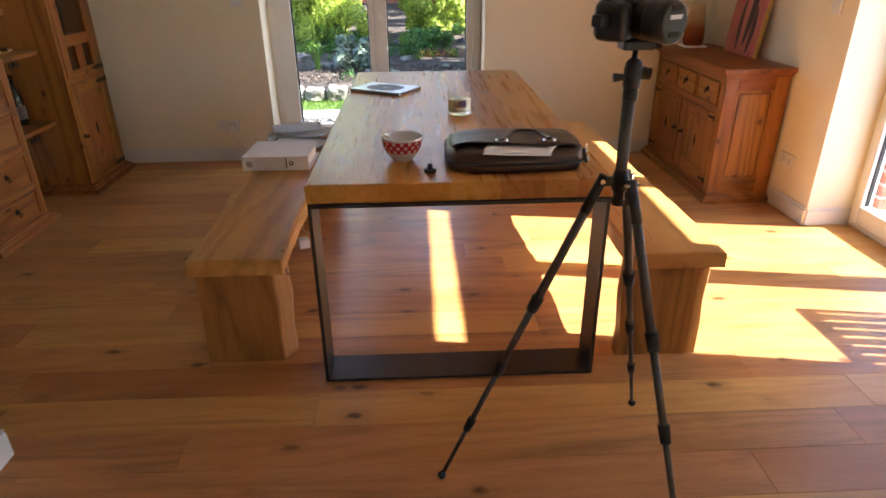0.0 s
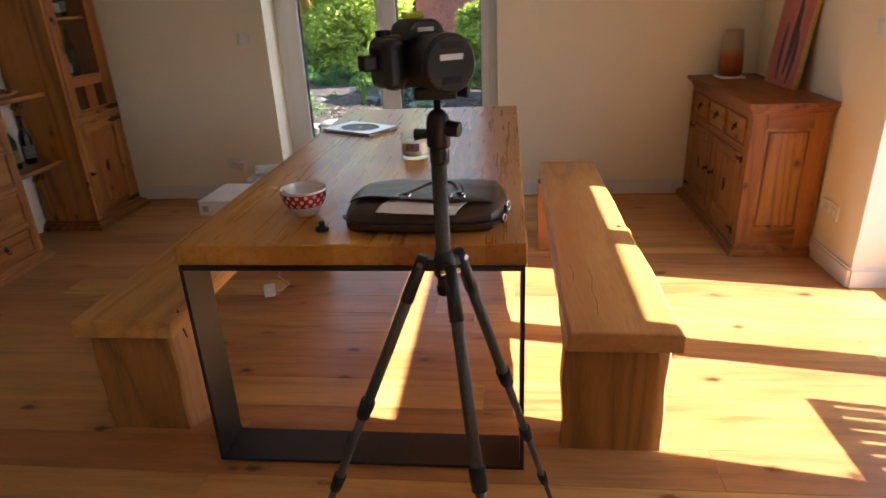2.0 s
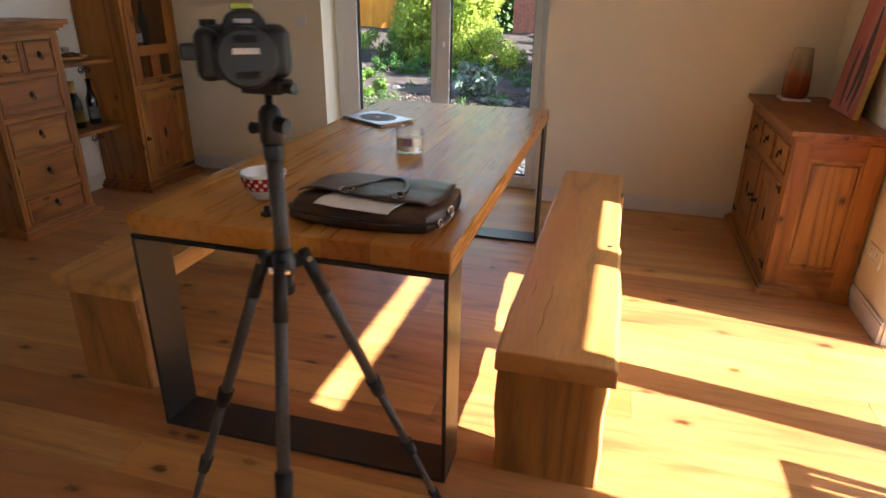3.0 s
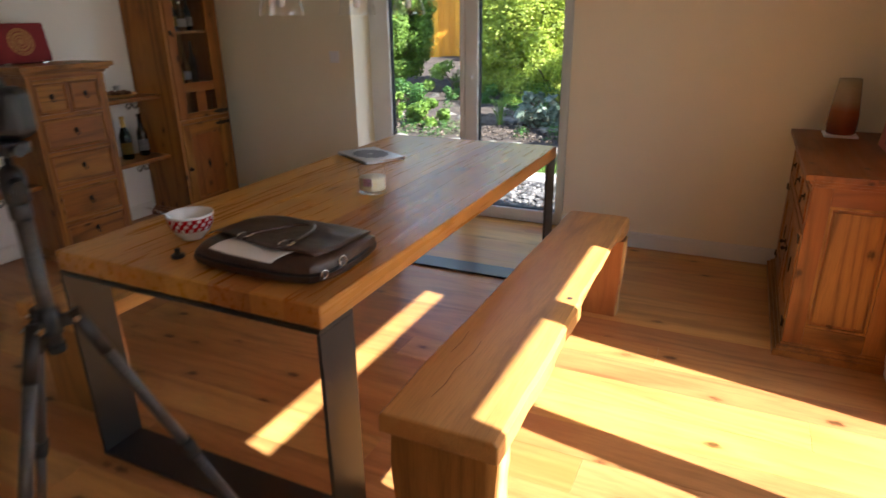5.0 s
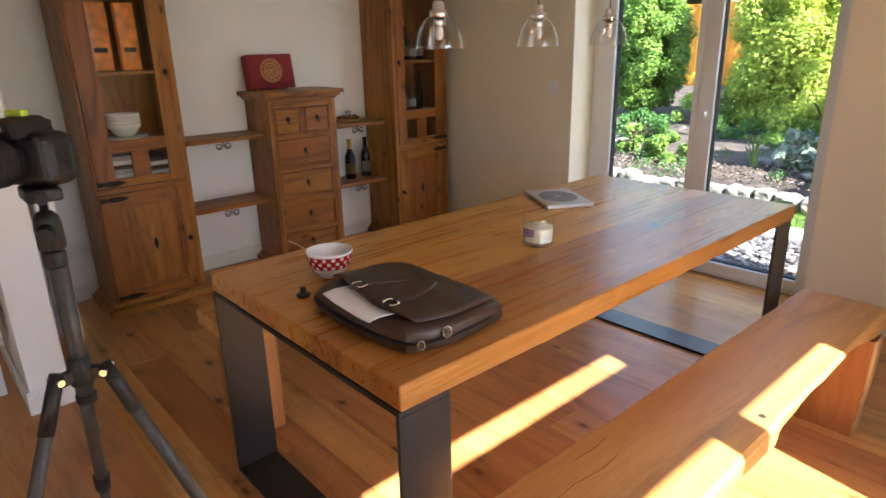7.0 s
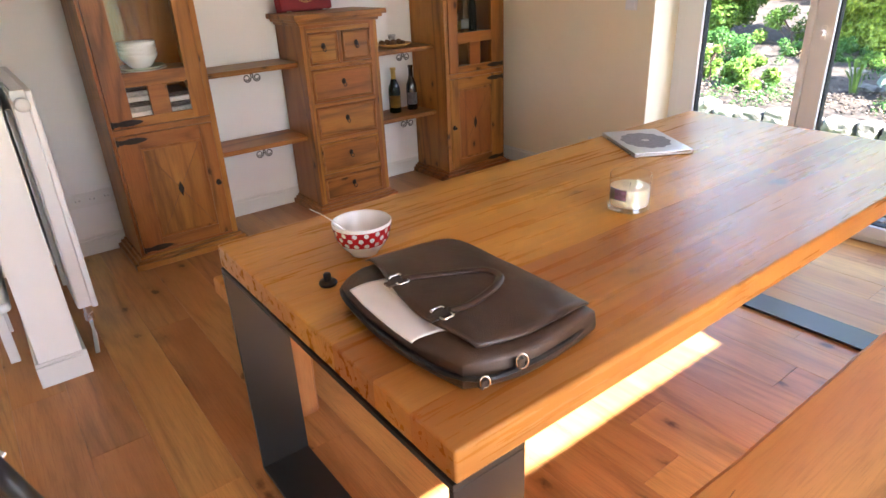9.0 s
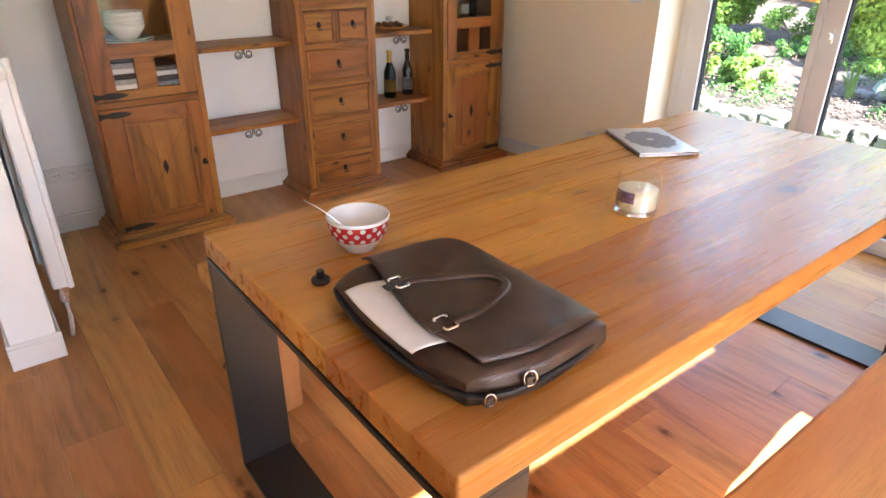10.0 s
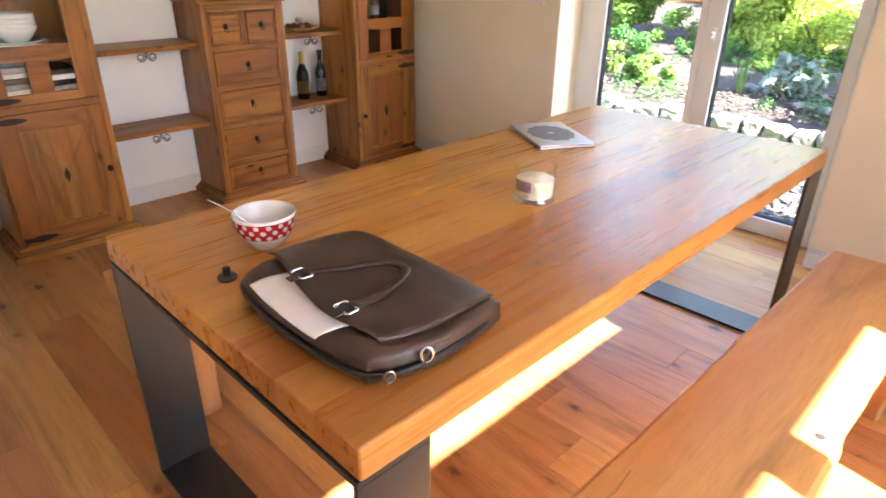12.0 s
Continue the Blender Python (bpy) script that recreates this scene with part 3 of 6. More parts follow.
def vitrine(y_world, label, mirror):
    ob = thing("display_cabinet", label, "cabinet", (-2.13, y_world, 0), 90, group="pine wall unit")
    W, D, H = 0.525, 0.383, 2.02
    fl = (lambda x: W - x) if mirror else (lambda x: x)

    def bx(x0, x1, *a, **k):
        p, q = sorted((fl(x0), fl(x1)))
        return box(p, q, *a, **k)

    part("side_panel", box(0, 0.022, 0.022, D, 0.055, H, 0.002), pine_z, ob)
    part("side_panel", box(W - 0.022, W, 0.022, D, 0.055, H, 0.002), pine_z, ob)
    part("back_panel", box(0.022, W - 0.022, D - 0.012, D, 0.055, H), pine_z, ob)
    part("middle_board", box(0.022, W - 0.022, 0.022, D - 0.012, 0.70, 0.722), pine_x, ob)
    part("upper_board", box(0.022, W - 0.022, 0.03, D - 0.012, 1.335, 1.353, 0.002), pine_x, ob)
    part("top_board", box(0.0, W, 0.0, D, H, H + 0.02), pine_x, ob)
    for x0, x1 in ((0, 0.015), (0.495, W)):
        part("face_stile", bx(x0, x1, 0.0, 0.022, 0.055, H, 0.002), pine_z, ob)
    for z0, z1 in ((0.055, 0.075), (0.703, 0.733), (1.94, H)):
        part("face_rail", bx(0.015, 0.495, 0.001, 0.022, z0, z1), pine_x, ob)
    moulding(ob, "plinth", 0, W, 0, D, ((0.046, 0.0, 0.032), (0.030, 0.032, 0.048), (0.012, 0.048, 0.062)), pine_x)
    moulding(ob, "cornice", 0, W, 0, D, ((0.02, H + 0.02, H + 0.04), (0.015, H + 0.04, H + 0.06), (0.06, H + 0.06, H + 0.085)), pine_x)
    # upper door with one tall pane above two small ones
    up = part("upper_door", bx(0.017, 0.120, -0.004, 0.018, 0.737, 1.936, 0.002), pine_z, ob)
    part("door_stile", bx(0.415, 0.493, -0.004, 0.018, 0.737, 1.936, 0.002), pine_z, up)
    for x0, x1, z0, z1 in ((0.120, 0.415, 0.737, 0.782), (0.120, 0.415, 0.928, 0.995), (0.120, 0.415, 1.80, 1.936), (0.220, 0.313, 0.782, 0.928)):
        part("door_rail", bx(x0, x1, -0.003, 0.017, z0, z1, 0.002), pine_x, up)
    for x0, x1, z0, z1 in ((0.120, 0.415, 0.995, 1.80), (0.120, 0.220, 0.782, 0.928), (0.313, 0.415, 0.782, 0.928)):
        p = part("pane", bx(x0, x1, 0.009, 0.012, z0, z1), window_glass, up)
        p.visible_shadow = False
    strap_hinge(up, fl(0.022), -0.004, 0.762, -1 if mirror else 1)
    drop_knob(up, fl(0.470), -0.004, 1.345)
    # lower door: framed field with a diagonal cross and a diamond
    low = part("lower_door", bx(0.120, 0.425, 0.004, 0.012, 0.135, 0.625), pine_z, ob)
    for x0, x1 in ((0.017, 0.120), (0.425, 0.493)):
        part("door_stile", bx(x0, x1, -0.004, 0.018, 0.077, 0.700, 0.002), pine_z, low)
    for z0, z1 in ((0.077, 0.135), (0.625, 0.700)):
        part("door_rail", bx(0.120, 0.425, -0.003, 0.017, z0, z1, 0.002), pine_x, low)
    part("bead", panel_ring(*sorted((fl(0.120), fl(0.425))), 0.135, 0.625, 0.004, 0.014, 0.005), pine_z, low)
    cx, cz = fl(0.2725), 0.38
    for s in (-1, 1):
        part("groove", sweep([(cx - 0.136, 0.0036, cz - s * 0.228), (cx + 0.136, 0.0036, cz + s * 0.228)], 0.0008, 6, width=0.0013, up=(0, 1, 0)), cork, low)
    d = prism([(cx - 0.014, cz), (cx, cz - 0.042), (cx + 0.014, cz), (cx, cz + 0.042)], -0.005)
    part("diamond", d, iron, low, "black iron diamond ornament", loc=(0, 0.004, 0))
    strap_hinge(low, fl(0.022), -0.004, 0.672, -1 if mirror else 1)
    strap_hinge(low, fl(0.022), -0.004, 0.092, -1 if mirror else 1)
    drop_knob(low, fl(0.470), -0.004, 0.372, "stud")
    return ob


vitrine(2.035, "tall waxed pine display cabinet with glazed upper door, dishes inside", False)
vitrine(4.117, "tall waxed pine display cabinet with glazed upper door, bottles inside", True)

# chest of drawers between them
chest = thing("drawer_chest", "narrow waxed pine chest with six drawers and iron pulls", "chest of drawers", (-2.175, 3.128, 0), 90, group="pine wall unit")
CW, CD, CH = 0.505, 0.338, 1.128
part("side_panel", box(0, 0.022, 0.0, CD, 0.05, CH, 0.002), pine_z, chest)
part("side_panel", box(CW - 0.022, CW, 0.0, CD, 0.05, CH, 0.002), pine_z, chest)
part("back_panel", box(0.022, CW - 0.022, CD - 0.01, CD, 0.05, CH), pine_z, chest)
for x0, x1 in ((0.022, 0.036), (CW - 0.050, CW - 0.022)):
    part("face_stile", box(x0, x1, 0.0, 0.022, 0.05, CH, 0.001), pine_z, chest)
levels = [0.052, 0.232, 0.452, 0.672, 0.892, 1.098]
for z in levels:
    part("face_rail", box(0.036, CW - 0.050, 0.001, 0.022, z - (0.010 if z > 0.06 else 0.0), z + 0.012, 0.001), pine_x, chest)
part("face_rail", box(0.036, CW - 0.050, 0.001, 0.022, 1.1105, CH), pine_x, chest)
moulding(chest, "plinth", 0, CW, 0, CD, ((0.042, 0.0, 0.030), (0.026, 0.030, 0.042), (0.010, 0.042, 0.056)), pine_x)
moulding(chest, "cornice", 0, CW, 0, CD, ((0.012, CH, CH + 0.016), (0.030, CH + 0.016, CH + 0.034), (0.050, CH + 0.034, CH + 0.062)), pine_x)


def drawer(x0, x1, z0, z1):
    d = part("drawer", box(x0, x1, 0.004, 0.018, z0, z1, 0.001), pine_x, chest)
    part("bead", panel_ring(x0 + 0.001, x1 - 0.001, z0 + 0.001, z1 - 0.001, 0.004, 0.011, 0.009), pine_x, d)
    part("inner_bead", panel_ring(x0 + 0.014, x1 - 0.014, z0 + 0.014, z1 - 0.014, 0.004, 0.006, 0.004), pine_x, d)
    drop_knob(d, (x0 + x1) / 2, 0.004, (z0 + z1) / 2 + 0.012)


for a, b in zip(levels[:4], levels[1:5]):
    drawer(0.038, CW - 0.052, a + 0.014, b - 0.012)
drawer(0.038, CW / 2 - 0.019, levels[4] + 0.014, levels[5] - 0.012)
drawer(CW / 2 + 0.005, CW - 0.052, levels[4] + 0.014, levels[5] - 0.012)
part("middle_stile", box(CW / 2 - 0.018, CW / 2 + 0.004, 0.001, 0.022, levels[4] + 0.012, levels[5] - 0.010), pine_z, chest)


def wall_shelf(y0, y1, z, label):
    """Pine board with a moulded front on a scrolled iron bracket."""
    ob = thing("wall_shelf", label, "shelf", (-2.255, y0, z), 90, group="pine wall unit")
    w = y1 - y0
    bm = box(0, w, 0.004, 0.270, -0.030, 0.0, 0.003)
    box(0, w, -0.006, 0.01, -0.020, 0.0, 0.005, bm)
    part("board", bm, pine_x, ob)
    bm = B()
    for s in (-1, 1):
        pts = [(s * 0.004, 0.0, 0.0), (s * 0.006, 0.0, -0.012)]
        for i in range(22):
            a = math.pi + i / 21 * 1.45 * 2 * math.pi
            rr = 0.023 * (1 - 0.6 * i / 21)
            pts.append((s * (0.029 + rr * math.cos(a)), 0.0, -0.024 + rr * math.sin(a)))
        sweep(pts, 0.0030, 6, bm, up=(0, 1, 0))
    tube((-0.006, 0, -0.020), (0.006, 0, -0.020), 0.0026, seg=6, bm=bm)
    part("bracket", bm, iron, ob, "black scrolled iron bracket", loc=(w / 2, 0.016, -0.030))
    part("bracket_arm", box(w / 2 - 0.006, w / 2 + 0.006, 0.012, 0.270, -0.034, -0.030), iron, ob)
    return ob


for y0, y1 in ((2.562, 3.126), (3.635, 4.115)):
    for z in (0.928, 0.490):
        wall_shelf(y0, y1, z, "waxed pine shelf on a scrolled black iron bracket")

# ---- sideboard under the painting ----
side = thing("sideboard", "low waxed pine sideboard with three drawers and two doors", "sideboard", (1.868, 4.745, 0), -90)
SW, SD, SH = 1.075, 0.385, 0.765
for x in (0, SW - 0.022):
    part("side_panel", box(x, x + 0.022, 0.022, SD, 0.055, SH, 0.002), pine_z, side)
# framed end with a raised field
endp = part("end_field", box(SW, SW + 0.006, 0.095, SD - 0.105, 0.170, SH - 0.100, 0.004), pine_z, side)
part("end_stile", box(SW, SW + 0.012, 0.0, 0.075, 0.055, SH, 0.002), pine_z, endp)
part("end_stile", box(SW, SW + 0.012, SD - 0.085, SD, 0.055, SH, 0.002), pine_z, endp)
for z0, z1 in ((0.055, 0.145), (SH - 0.075, SH)):
    part("end_rail", box(SW, SW + 0.011, 0.075, SD - 0.085, z0, z1, 0.002), pine_y, endp)
bm = B()
for y0, y1, z0, z1 in ((0.075, SD - 0.085, 0.145, 0.158), (0.075, SD - 0.085, SH - 0.088, SH - 0.075), (0.075, 0.087, 0.158, SH - 0.088), (SD - 0.097, SD - 0.085, 0.158, SH - 0.088)):
    box(SW, SW + 0.009, y0, y1, z0, z1, 0.003, bm)
part("end_bead", bm, pine_z, endp)
part("back_panel", box(0.022, SW - 0.022, SD - 0.01, SD, 0.055, SH), pine_x, side)
for x0, x1 in ((0, 0.05), (SW - 0.05, SW), (SW / 2 - 0.018, SW / 2 + 0.018)):
    part("face_stile", box(x0, x1, 0.0, 0.022, 0.055, SH if x0 != SW / 2 - 0.018 else 0.545, 0.002), pine_z, side)
for z0, z1 in ((0.055, 0.09), (0.545, 0.580), (SH - 0.03, SH)):
    part("face_rail", box(0.05, SW - 0.05, 0.001, 0.022, z0, z1), pine_x, side)
dw = (SW - 0.1) / 3
for i in range(3):
    x0, x1, z0, z1 = 0.05 + i * dw + 0.008, 0.05 + (i + 1) * dw - 0.008, 0.584, SH - 0.034
    d = part("drawer", box(x0, x1, 0.002, 0.018, z0, z1, 0.001), pine_x, side)
    part("bead", panel_ring(x0, x1, z0, z1, 0.002, 0.012, 0.007), pine_x, d)
    drop_knob(d, (x0 + x1) / 2, 0.002, (z0 + z1) / 2 + 0.01)
for i in range(2):
    x0, x1 = (0.052, SW / 2 - 0.020) if i == 0 else (SW / 2 + 0.020, SW - 0.052)
    d = part("door", box(x0 + 0.075, x1 - 0.075, 0.004, 0.012, 0.160, 0.475), pine_z, side)
    for a in (x0, x1 - 0.075):
        part("door_stile", box(a, a + 0.075, -0.003, 0.018, 0.092, 0.543, 0.002), pine_z, d)
    for z0, z1 in ((0.092, 0.160), (0.475, 0.543)):
        part("door_rail", box(x0 + 0.075, x1 - 0.075, -0.002, 0.017, z0, z1, 0.002), pine_x, d)
    part("bead", panel_ring(x0 + 0.075, x1 - 0.075, 0.160, 0.475, 0.004, 0.013, 0.006), pine_z, d)
    cx = (x0 + x1) / 2
    part("diamond", prism([(cx - 0.012, 0.318), (cx, 0.280), (cx + 0.012, 0.318), (cx, 0.356)], -0.005), iron, d, "black iron diamond ornament", loc=(0, 0.004, 0))
    drop_knob(d, x1 - 0.035 if i == 0 else x0 + 0.035, -0.003, 0.33, "stud")
    for z in (0.12, 0.515):
        strap_hinge(d, x0 + 0.004 if i == 0 else x1 - 0.004, -0.003, z, 1 if i == 0 else -1, 0.6)
moulding(side, "plinth", 0, SW + 0.010, 0, SD, ((0.034, 0.0, 0.034), (0.020, 0.034, 0.050), (0.006, 0.050, 0.062)), pine_x)
moulding(side, "worktop", 0, SW + 0.010, 0, SD + 0.008, ((0.006, SH, SH + 0.014), (0.018, SH + 0.014, SH + 0.030), (0.034, SH + 0.030, SH + 0.056)), pine_x)

# ---- doors to garden and terrace ----


def bars(parent, name, spec, d0, d1, z_along, material, along="x", bevel=0.006):
    """Profiles of a door: (u0, u1, z0, z1) rectangles between depths d0 and d1."""
    for u0, u1, z0, z1 in spec:
        b = box(u0, u1, d0, d1, z0, z1, bevel) if along == "x" else box(d0, d1, u0, u1, z0, z1, bevel)
        part(name, b, material, parent)


def lever(parent, at, along):
    """Small white turning knob on a short plate."""
    bm = box(-0.012, 0.012, -0.006, 0.0, -0.034, 0.034, 0.003)
    tube((0, -0.005, 0.0), (0, -0.020, 0.0), 0.008, seg=12, bm=bm)
    tube((0, -0.019, 0.0), (0, -0.032, 0.0), 0.015, 0.012, seg=16, bm=bm)
    ob = part("door_handle", bm, white_plastic, parent, "white plastic turning knob")
    ob.matrix_local = pose(*at, 0, 0, 0 if along == "x" else -90)
    return ob


garden_door = tagged(new("door_1"), "white glazed double garden door, closed", "glass door", kind="structure")
y0 = 5.035
bars(garden_door, "door_frame", [(GX0, GX0 + 0.062, 0.0, 2.17), (GX1 - 0.062, GX1, 0.0, 2.17), (GX0 + 0.062, GX1 - 0.062, 2.11, 2.17), (GX0 + 0.062, GX1 - 0.062, 0.0, 0.028)], y0, y0 + 0.075, None, upvc)
for i, (a, b, g0, g1) in enumerate(((GX0 + 0.060, -0.246, -0.857, -0.284), (-0.243, GX1 - 0.060, -0.145, 0.455))):
    s0, s1 = y0 - 0.014, y0 + 0.060
    bars(garden_door, "sash", [(a, g0, 0.030, 2.108), (g1, b, 0.030, 2.108), (g0, g1, 0.030, 0.095), (g0, g1, 2.02, 2.108)], s0, s1, None, upvc)
    bars(garden_door, "gasket", [(g0 - 0.001, g0 + 0.006, 0.095, 2.02), (g1 - 0.006, g1 + 0.001, 0.095, 2.02), (g0 + 0.006, g1 - 0.006, 0.095, 0.101), (g0 + 0.006, g1 - 0.006, 2.014, 2.02)], s0 + 0.02, s1 - 0.012, None, black_rubber, bevel=0)
    p = part("pane", box(g0 - 0.001, g1 + 0.001, y0 + 0.02, y0 + 0.026, 0.094, 2.021), window_glass, garden_door)
    p.visible_shadow = False
lever(garden_door, (-0.19, y0 - 0.014, 1.02), "x")
tagged(structure("window_sill", box(GX0, GX1, y0 + 0.075, YF + 0.36, -0.05, -0.012, 0.004), concrete, "pale stone threshold outside the garden door", "threshold"))

terrace_door = tagged(new("door_2"), "white glazed terrace door with a narrow fanlight", "glass door", kind="structure")
x0 = 2.53
F0, F1 = TY0, TY1
bars(terrace_door, "door_frame", [(F0, F0 + 0.045, 0.0, 2.17), (F1 - 0.045, F1, 0.0, 2.17), (F0 + 0.045, F1 - 0.045, 2.055, 2.17), (F0 + 0.045, F1 - 0.045, 0.0, 0.03), (F0 + 0.045, F1 - 0.045, 1.825, 1.912)], x0, x0 + 0.07, None, upvc, "y")
for a, b, g0, g1 in ((F0 + 0.043, 2.480, 1.79, 2.41), (2.483, F1 - 0.043, 2.553, 3.18)):
    bars(terrace_door, "sash", [(a, g0, 0.032, 1.827), (g1, b, 0.032, 1.827), (g0, g1, 0.032, 0.135), (g0, g1, 1.738, 1.827)], x0 - 0.012, x0 + 0.056, None, upvc, "y")
    p = part("pane", box(x0 + 0.02, x0 + 0.026, g0 - 0.001, g1 + 0.001, 0.134, 1.739), window_glass, terrace_door)
    p.visible_shadow = False
    bars(terrace_door, "gasket", [(g0 - 0.001, g0 + 0.005, 0.135, 1.738), (g1 - 0.005, g1 + 0.001, 0.135, 1.738)], x0 + 0.012, x0 + 0.034, None, black_rubber, "y", 0)
p = part("pane", box(x0 + 0.02, x0 + 0.026, F0 + 0.044, F1 - 0.044, 1.911, 2.056), window_glass, terrace_door)
p.visible_shadow = False
lever(terrace_door, (x0 - 0.012, 2.52, 1.02), "y")

# unseen door added so sun and sky can fill the near room
added_door = tagged(new("door_3_added"), "white glazed door added out of view to bring in fill light", "glass door", kind="structure")
bars(added_door, "door_frame", [(SY0, SY0 + 0.09, 0.0, 2.17), (SY1 - 0.09, SY1, 0.0, 2.17), (SY0 + 0.09, SY1 - 0.09, 2.07, 2.17), (SY0 + 0.09, SY1 - 0.09, 0.0, 0.10), (-0.965, -0.885, 0.10, 2.07)], x0, x0 + 0.07, None, upvc, "y")
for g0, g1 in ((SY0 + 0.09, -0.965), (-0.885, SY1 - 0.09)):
    p = part("pane", box(x0 + 0.02, x0 + 0.026, g0, g1, 0.10, 2.07), window_glass, added_door)
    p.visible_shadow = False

# ---- radiators on the wall stub ----
rad = thing("panel_radiator", "white enamelled panel radiator with thermostat on the wall stub", "radiator", (-1.335, 1.626, 0))
part("front_panel", box(-0.90, 0.0, 0.068, 0.090, 0.225, 1.075, 0.006), white_enamel, rad)
part("rear_panel", box(-0.90, -0.006, 0.018, 0.032, 0.235, 1.065, 0.004), white_enamel, rad)
part("end_cover", box(-0.012, 0.0, 0.022, 0.0675, 0.235, 1.08, 0.003), white_enamel, rad)
bm = B()
for i in range(44):
    box(-0.89 + i * 0.02, -0.876 + i * 0.02, 0.030, 0.068, 1.072, 1.080, bm=bm)
part("top_grille", bm, white_enamel, rad)
for x in (-0.75, -0.15):
    part("wall_bracket", box(x, x + 0.03, 0.0, 0.019, 0.3, 1.0, 0.002), white_enamel, rad)
bm = lathe([(0.0, 0.0), (0.014, 0.0), (0.014, 0.012), (0.022, 0.015), (0.024, 0.045), (0.020, 0.052), (0.0, 0.053)], 20)
for v in bm.verts:
    v.co = Vector((v.co.z, v.co.y, v.co.x))
part("thermostat", bm, white_plastic, rad, "round white thermostat head", True, loc=(0.001, 0.048, 1.035))
bm = tube((0, 0, 0.19), (0, 0, 0.235), 0.014, 0.012, 12)
tube((0, 0, 0.16), (0, 0, 0.19), 0.017, 0.017, 6, bm)
tube((-0.005, 0, 0.175), (0.022, 0, 0.175), 0.009, 0.007, 10, bm)
part("valve", bm, chrome, rad, "chrome valve", loc=(-0.045, 0.05, 0))
part("pipe", sweep([(0, 0, 0.16), (0, 0, 0.09), (-0.004, -0.004, 0.05), (-0.01, -0.01, 0.0)], 0.009, 10), white_enamel, rad, smooth=True, loc=(-0.045, 0.05, 0))

col = thing("column_radiator", "white tubular column radiator beside the wall stub", "radiator", (-1.45, 1.40, 0))
for i in range(12):
    for j in range(3):
        bm = tube((-0.046 * i, -0.036 * (j - 1) - 0.012, 0.30), (-0.046 * i, -0.036 * (j - 1) - 0.012, 1.02), 0.0125, seg=10)
        part("tube", bm, white_enamel, col, smooth=True)
for z in (0.285, 1.035):
    bm = B()
    for i in range(12):
        box(-0.046 * i - 0.021, -0.046 * i + 0.021, -0.066, 0.042, z - 0.022, z + 0.022, 0.018, bm, 3)
    part("header", bm, white_enamel, col, smooth=True)
for x in (-0.1, -0.4):
    part("foot", box(x, x + 0.02, -0.03, 0.006, 0.0, 0.27, 0.003), white_enamel, col)


# ---- sockets and switches ----
def wall_plate(name, label, at, rz, n, holes=True):
    """A white plate of n modules on the wall, facing -y before its turn."""
    ob = thing(name, label, "switch" if not holes else "socket", at, rz)
    part("plate", box(-0.041 * n, 0.041 * n, -0.009, 0.0, -0.041, 0.041, 0.003), white_plastic, ob)
    for i in range(n):
        cx = (i - (n - 1) / 2) * 0.073
        if holes:
            bm = lathe([(0.021, 0.0), (0.021, 0.006), (0.019, 0.006), (0.019, -0.001), (0.0, -0.001)], 20)
            for v in bm.verts:
                v.co = Vector((v.co.x, -v.co.z, v.co.y))
            part("insert", bm, white_enamel, ob, loc=(cx, -0.0085, 0))
            for s in (-1, 1):
                part("hole", tube((cx + s * 0.0095, -0.0100, 0), (cx + s * 0.0095, -0.0085, 0), 0.0028, seg=8), dark_print, ob)
        else:
            part("rocker", box(cx - 0.028, cx + 0.028, -0.014, -0.0088, -0.028, 0.028, 0.002), white_enamel, ob)
    return ob


wall_plate("wall_socket", "white double wall socket above the skirting", (-1.372, YF, 0.272), 0, 2)
wall_plate("light_switch", "white light switch beside the garden door", (-1.19, YF, 1.160), 0, 1, False)
wall_plate("wall_socket", "white triple wall socket beside the pine cabinet", (XL, 1.925, 0.318), 90, 3)
wall_plate("wall_socket", "white double wall socket beside the sideboard", (XR, 3.545, 0.300), -90, 2)
wall_plate("light_switch", "white light switch beside the terrace door", (XR, 3.42, 1.17), -90, 1, False)
plug = thing("power_plug", "white plug with a thin cord in the wall socket", "plug", (-1.335, YF - 0.011, 0.255))
part("plug_body", box(-0.024, 0.024, -0.052, 0.0, -0.035, 0.035, 0.010, seg=3), white_plastic, plug)
part("cord", sweep([(0.0, -0.045, -0.03), (0.03, -0.07, -0.08), (0.12, -0.12, -0.13), (0.28, -0.2, -0.10), (0.36, -0.36, -0.02), (0.42, -0.62, 0.10), (0.52, -0.82, 0.222)], 0.0022, 6), cord_white, plug)
adapter = thing("power_adapter", "small white power adapter lying on the floor", "adapter", (-0.57, 3.14, 0), 20)
part("adapter_body", box(-0.028, 0.028, -0.028, 0.028, 0.0, 0.052, 0.006), white_plastic, adapter)
part("cord", sweep([(0.028, 0, 0.02), (0.06, 0.03, 0.003), (0.10, 0.10, 0.003), (0.04, 0.22, 0.003), (0.07, 0.40, 0.003)], 0.002, 6), cord_white, adapter)

# ---- things on the table ----
TT = 0.7655
bowl = thing("cereal_bowl", "red and white polka-dot ceramic bowl with a spoon in it", "bowl", (0.006, 2.203, TT))
prof = [(0.0, 0.0), (0.034, 0.0), (0.036, 0.006), (0.052, 0.022), (0.0645, 0.045), (0.071, 0.072), (0.073, 0.084), (0.0715, 0.0855), (0.069, 0.083), (0.067, 0.071), (0.060, 0.045), (0.046, 0.022), (0.028, 0.010), (0.0, 0.009)]
body = part("bowl_body", lathe(prof, 48), ceramic, bowl, smooth=True)


